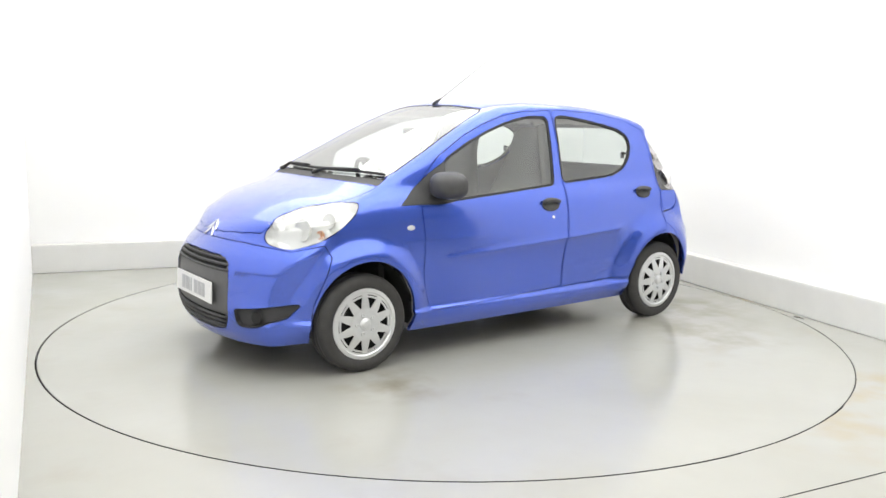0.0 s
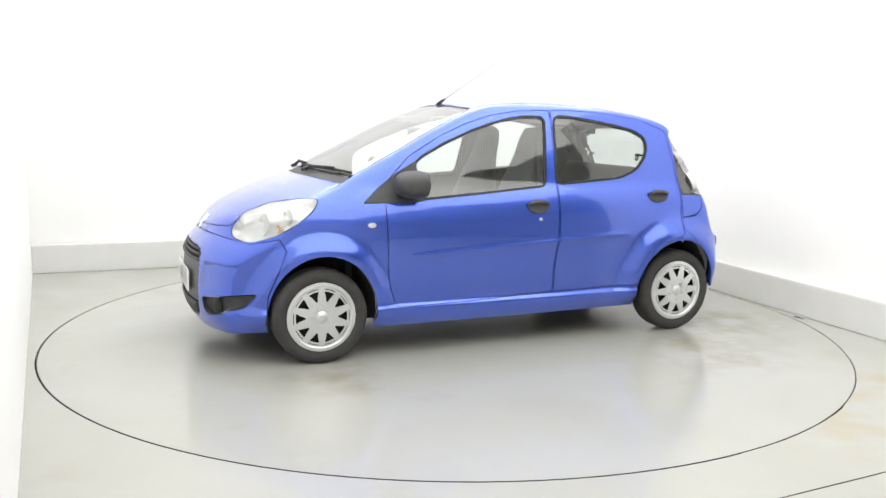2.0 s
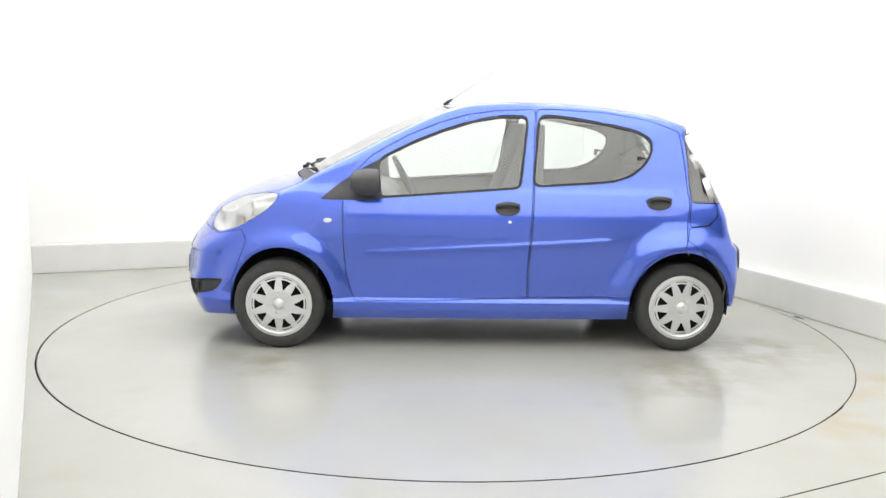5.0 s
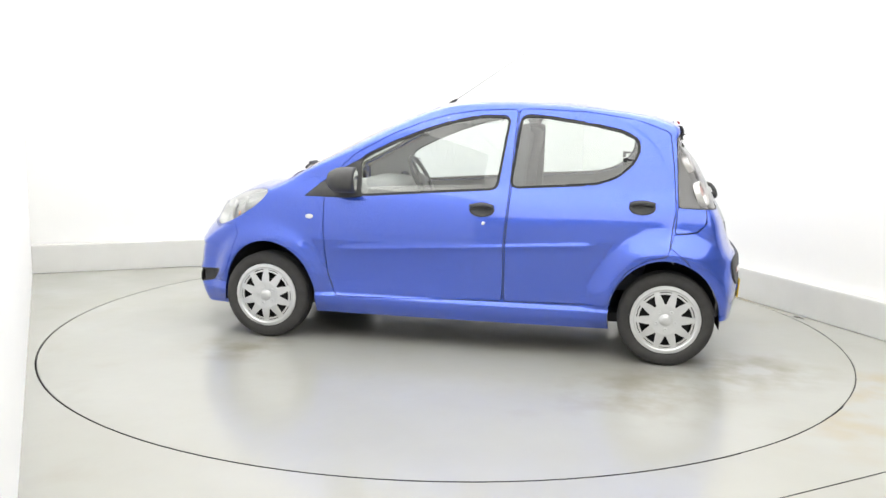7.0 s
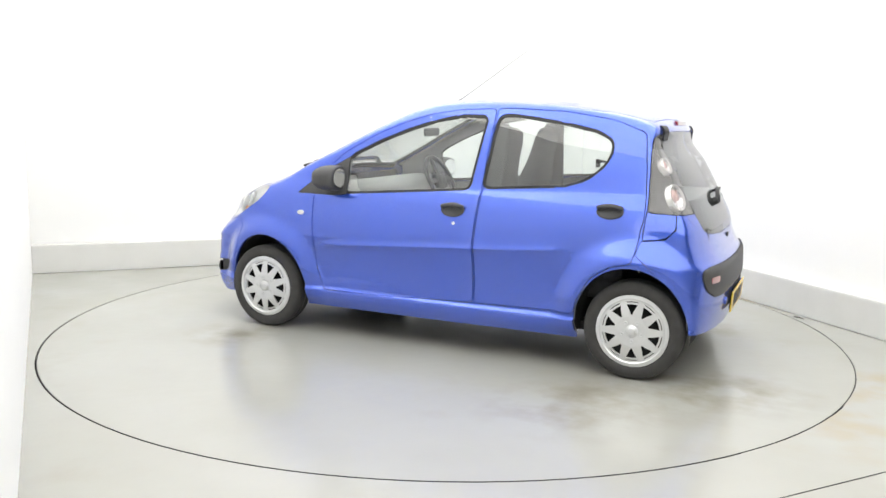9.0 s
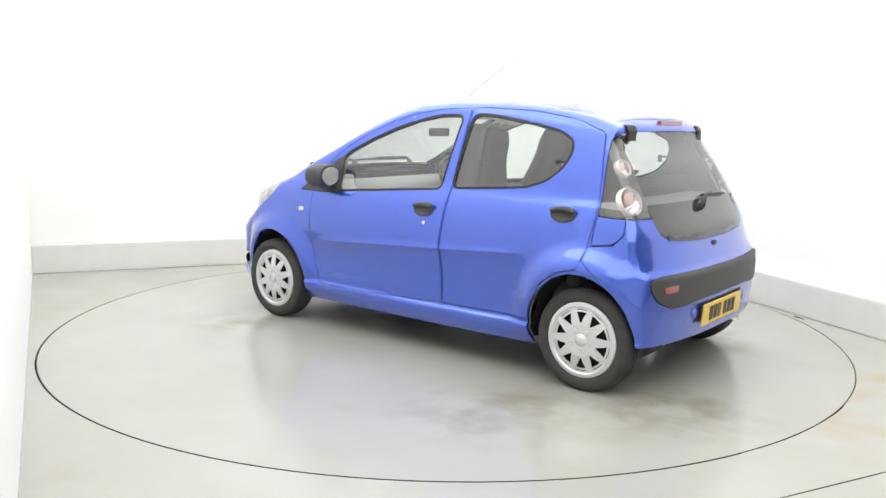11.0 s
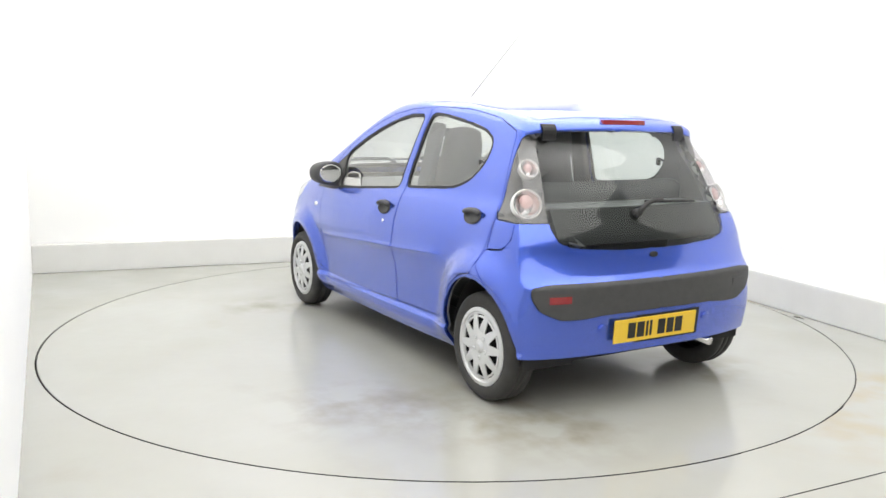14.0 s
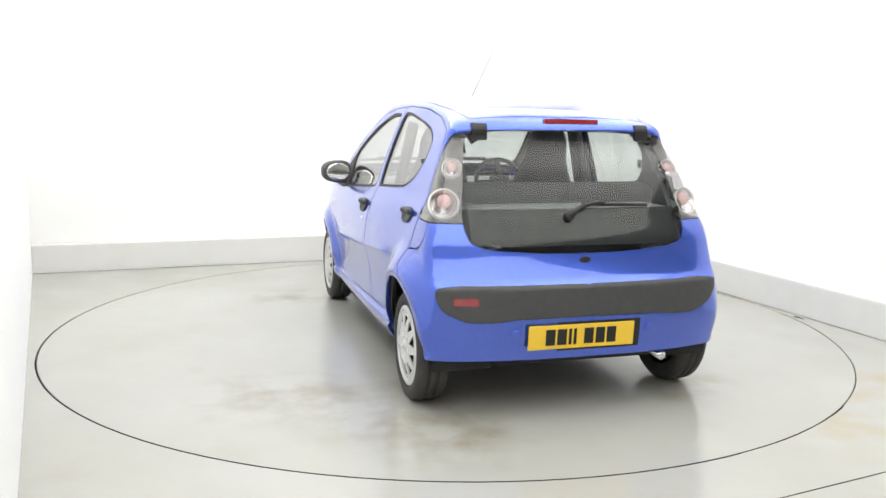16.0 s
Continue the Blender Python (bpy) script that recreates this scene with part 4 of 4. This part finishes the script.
FLOOR = floor_material("painted_grey_floor", False)
DISC = floor_material("painted_grey_turntable", True)
WALL = material("white_painted_wall", (0.90, 0.90, 0.89), 0.8, vary=0.015, scale=1.5)
KERB = material("pale_grey_painted_kerb", (0.70, 0.70, 0.675), 0.5, vary=0.06, scale=5)
# glow of unseen panels, partly fill; the stronger one whitens the walls
PANEL = material("unseen_panel_glow", (1.0, 0.99, 0.96), 0.5, emit=2.05)
BRIGHT = material("unseen_panel_glow_strong", (1.0, 0.99, 0.96), 0.5, emit=2.6)

# the booth is a square turned by some 22 degrees: outward normals and distances of its sides
BACK, RIGHT, LEFT = ((-0.371, 0.928), 2.622), ((0.927, 0.360), 2.469), ((-0.900, -0.436), 2.471)
FRONT = ((0.44, -0.90), 2.778)


def meet(a, b):
    (ax, ay), ad = a
    (bx, by), bd = b
    det = ax * by - ay * bx
    return Vector(((ad * by - ay * bd) / det, (ax * bd - ad * bx) / det))


CORNER_BL, CORNER_BR, CORNER_FL, CORNER_FR = meet(BACK, LEFT), meet(BACK, RIGHT), meet(FRONT, LEFT), meet(FRONT, RIGHT)


def slab(bm, a, b, n, t0, t1, z0, z1, ext=0.0):
    """An upright slab along a-b, from t0 to t1 outwards along n"""
    a, b, n = Vector(a), Vector(b), Vector(n).normalized()
    d = (b - a).normalized()
    a, b = a - d * ext, b + d * ext
    vs = []
    for z in (z0, z1):
        vs.append([bm.verts.new((*(p + n * t), z)) for p, t in ((a, t0), (b, t0), (b, t1), (a, t1))])
    lo, hi = vs
    bm.faces.new(lo[::-1]), bm.faces.new(hi)
    for i in range(4):
        bm.faces.new((lo[i], lo[(i + 1) % 4], hi[(i + 1) % 4], hi[i]))
    bmesh.ops.recalc_face_normals(bm, faces=bm.faces)
    return bm


def structure(ob, label):
    return tagged(ob, label, kind="structure")


# floor with a round opening
bm = bmesh.new()
N = 128
inner = [bm.verts.new(((TABLE_R + 0.008) * math.cos(2 * math.pi * i / N), (TABLE_R + 0.008) * math.sin(2 * math.pi * i / N), 0)) for i in range(N)]
deep = [bm.verts.new((v.co.x, v.co.y, -0.12)) for v in inner]
outer = []
for i in range(N):
    a = 2 * math.pi * i / N
    c, s = math.cos(a), math.sin(a)
    k = 14.0 / max(abs(c), abs(s))
    outer.append(bm.verts.new((k * c, k * s, 0)))
for i in range(N):
    j = (i + 1) % N
    bm.faces.new((inner[i], inner[j], outer[j], outer[i]))
    bm.faces.new((deep[i], deep[j], inner[j], inner[i]))
bmesh.ops.recalc_face_normals(bm, faces=bm.faces)
structure(part("floor", bm, FLOOR), "pale grey glossy painted floor with faint stains").location.y = TABLE_Y
bm = bmesh.new()
bmesh.ops.create_circle(bm, cap_ends=True, segments=64, radius=2.7, matrix=Matrix.Translation((0, 0, -0.125)))
structure(part("floor_pit", bm, PIT), "dark pit under the turntable")

bm = bmesh.new()
lathe_rings = [(0.02, 0.0), (1.2, 0.0), (TABLE_R - 0.004, 0.0), (TABLE_R, -0.004), (TABLE_R, -0.10)]
rings = []
for r, z in lathe_rings:
    rings.append([bm.verts.new((r * math.cos(2 * math.pi * i / N), r * math.sin(2 * math.pi * i / N), z)) for i in range(N)])
bm.faces.new(rings[0])
for p, q in zip(rings, rings[1:]):
    for i in range(N):
        bm.faces.new((p[i], q[i], q[(i + 1) % N], p[(i + 1) % N]))
bmesh.ops.recalc_face_normals(bm, faces=bm.faces)
table = tagged(new("turntable"), "round pale grey glossy turntable set flush in the floor", "turntable")
part("deck", bm, DISC, table, "pale grey painted deck with tyre dirt")
bm = bmesh.new()
rings = [[bm.verts.new((r * math.cos(2 * math.pi * i / N), r * math.sin(2 * math.pi * i / N), z)) for i in range(N)] for r, z in ((TABLE_R - 0.0015, 0.0005), (TABLE_R + 0.0012, 0.0005), (TABLE_R + 0.0015, -0.06))]
for p, q in zip(rings, rings[1:]):
    for i in range(N):
        bm.faces.new((p[i], q[i], q[(i + 1) % N], p[(i + 1) % N]))
part("edge_band", bm, UNDER, table, "dark worn edge band")

# floor-coloured strips added over the turntable joint where light makes it look fainter
for a0, a1 in ((-60, -42), (-38, -4), (6, 118)):
    bm = bmesh.new()
    n = int((a1 - a0) * 0.6)
    rows = []
    for k in range(n + 1):
        a = radians(a0 + (a1 - a0) * k / n)
        r = TABLE_R + 0.003 + 0.0015 * math.sin(23 * a) * math.sin(7.3 * a)
        rows.append([bm.verts.new((q * math.cos(a), TABLE_Y + q * math.sin(a), z)) for q, z in ((r, -0.02), (r, -0.0015), (TABLE_R + 0.0078, -0.0008))])
    for p, q in zip(rows, rows[1:]):
        for i in range(2):
            bm.faces.new((p[i], p[i + 1], q[i + 1], q[i]))
    bmesh.ops.recalc_face_normals(bm, faces=bm.faces)
    structure(part("joint_fade_strip", bm, FLOOR), "floor-coloured strip added over the turntable joint where light makes it faint")

# low kerb walls and white walls behind them
KERB_H, WALL_H = 0.235, 3.4
for name, (nrm, d), a, b in (("kerb_back", BACK, CORNER_BL, CORNER_BR), ("kerb_right", RIGHT, CORNER_BR, CORNER_FR)):
    bm = slab(bmesh.new(), a, b, nrm, 0.0, 0.10, 0.0, KERB_H, 0.0 if name == "kerb_back" else 0.1)
    bmesh.ops.bevel(bm, geom=list(bm.edges), offset=0.006, segments=2, affect="EDGES")
    structure(part(name, bm, KERB), "low pale grey kerb along the white wall")
for name, (nrm, d), a, b, t in (("wall_back", BACK, CORNER_BL, CORNER_BR, 0.104), ("wall_right", RIGHT, CORNER_BR, CORNER_FR, 0.104), ("wall_left", LEFT, CORNER_FL, CORNER_BL, 0.0)):
    structure(part(name, slab(bmesh.new(), a, b, nrm, t, t + 0.12, 0.0, WALL_H, 0.104), WALL), "bright white painted booth wall")
# the threshold seam in front of the turntable
bm = slab(bmesh.new(), CORNER_FL, CORNER_FR, FRONT[0], 0.0, 0.004, -0.002, 0.002)
structure(part("threshold_strip", bm, UNDER), "thin dark joint strip in the floor")

bm = bmesh.new()
tube(bm, [(2.44, 0.37, 0.006), (2.455, 0.34, 0.008), (2.47, 0.325, 0.007), (2.475, 0.30, 0.006)], 0.005, 6, 0.003)
structure(part("floor_scuff", bm, PIT), "small dark scrap on the floor beside the kerb")

# unseen ceiling; booth panels assumed from reflections, hall rows added as fill behind camera
bm = bmesh.new()
box(bm, (-9, -9, WALL_H + 0.02), (9, 9, WALL_H + 0.12))
structure(part("ceiling", bm, WALL), "unseen white ceiling")
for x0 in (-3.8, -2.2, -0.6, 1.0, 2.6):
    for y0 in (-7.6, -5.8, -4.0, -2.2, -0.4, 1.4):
        # panels near the booth walls glow more, added to whiten the walls
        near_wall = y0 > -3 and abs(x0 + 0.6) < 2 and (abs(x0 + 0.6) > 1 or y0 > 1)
        lamp = new("unseen_ceiling_light")
        tagged(lamp, "large white ceiling light out of view, assumed over the booth and added over the hall", "ceiling light", "ceiling lights")
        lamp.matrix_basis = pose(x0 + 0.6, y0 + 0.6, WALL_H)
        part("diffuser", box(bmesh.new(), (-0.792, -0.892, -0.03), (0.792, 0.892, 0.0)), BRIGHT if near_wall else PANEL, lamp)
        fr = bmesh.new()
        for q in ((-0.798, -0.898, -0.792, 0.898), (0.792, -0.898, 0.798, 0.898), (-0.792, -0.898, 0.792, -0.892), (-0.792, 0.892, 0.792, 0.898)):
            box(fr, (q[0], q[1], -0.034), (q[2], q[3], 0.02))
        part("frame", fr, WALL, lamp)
# unseen hall round the booth, behind the camera, added to enclose and reflect
for name, a, b, n in (("unseen_hall_south", (-9, -9), (9, -9), (0, -1)), ("unseen_hall_west", (-9, 9), (-9, -9), (-1, 0)), ("unseen_hall_east", (9, -9), (9, 9), (1, 0)), ("unseen_hall_north", (9, 9), (-9, 9), (0, 1))):
    structure(part(name, slab(bmesh.new(), a, b, n, 0.0, 0.15, 0.0, WALL_H), WALL), "plain white wall of the added, unseen hall")


def motions():
    walk(table, [(t, pose(0, TABLE_Y, 0, 0, 0, a)) for t, a in TURN])
    rows = []
    for t, a in TURN:
        r = radians(a)
        rows.append((t, pose(CAR_X * math.cos(r) - CAR_Y * math.sin(r), CAR_X * math.sin(r) + CAR_Y * math.cos(r), RIDE, 0, 0, a)))
    walk(car, rows)


motions()
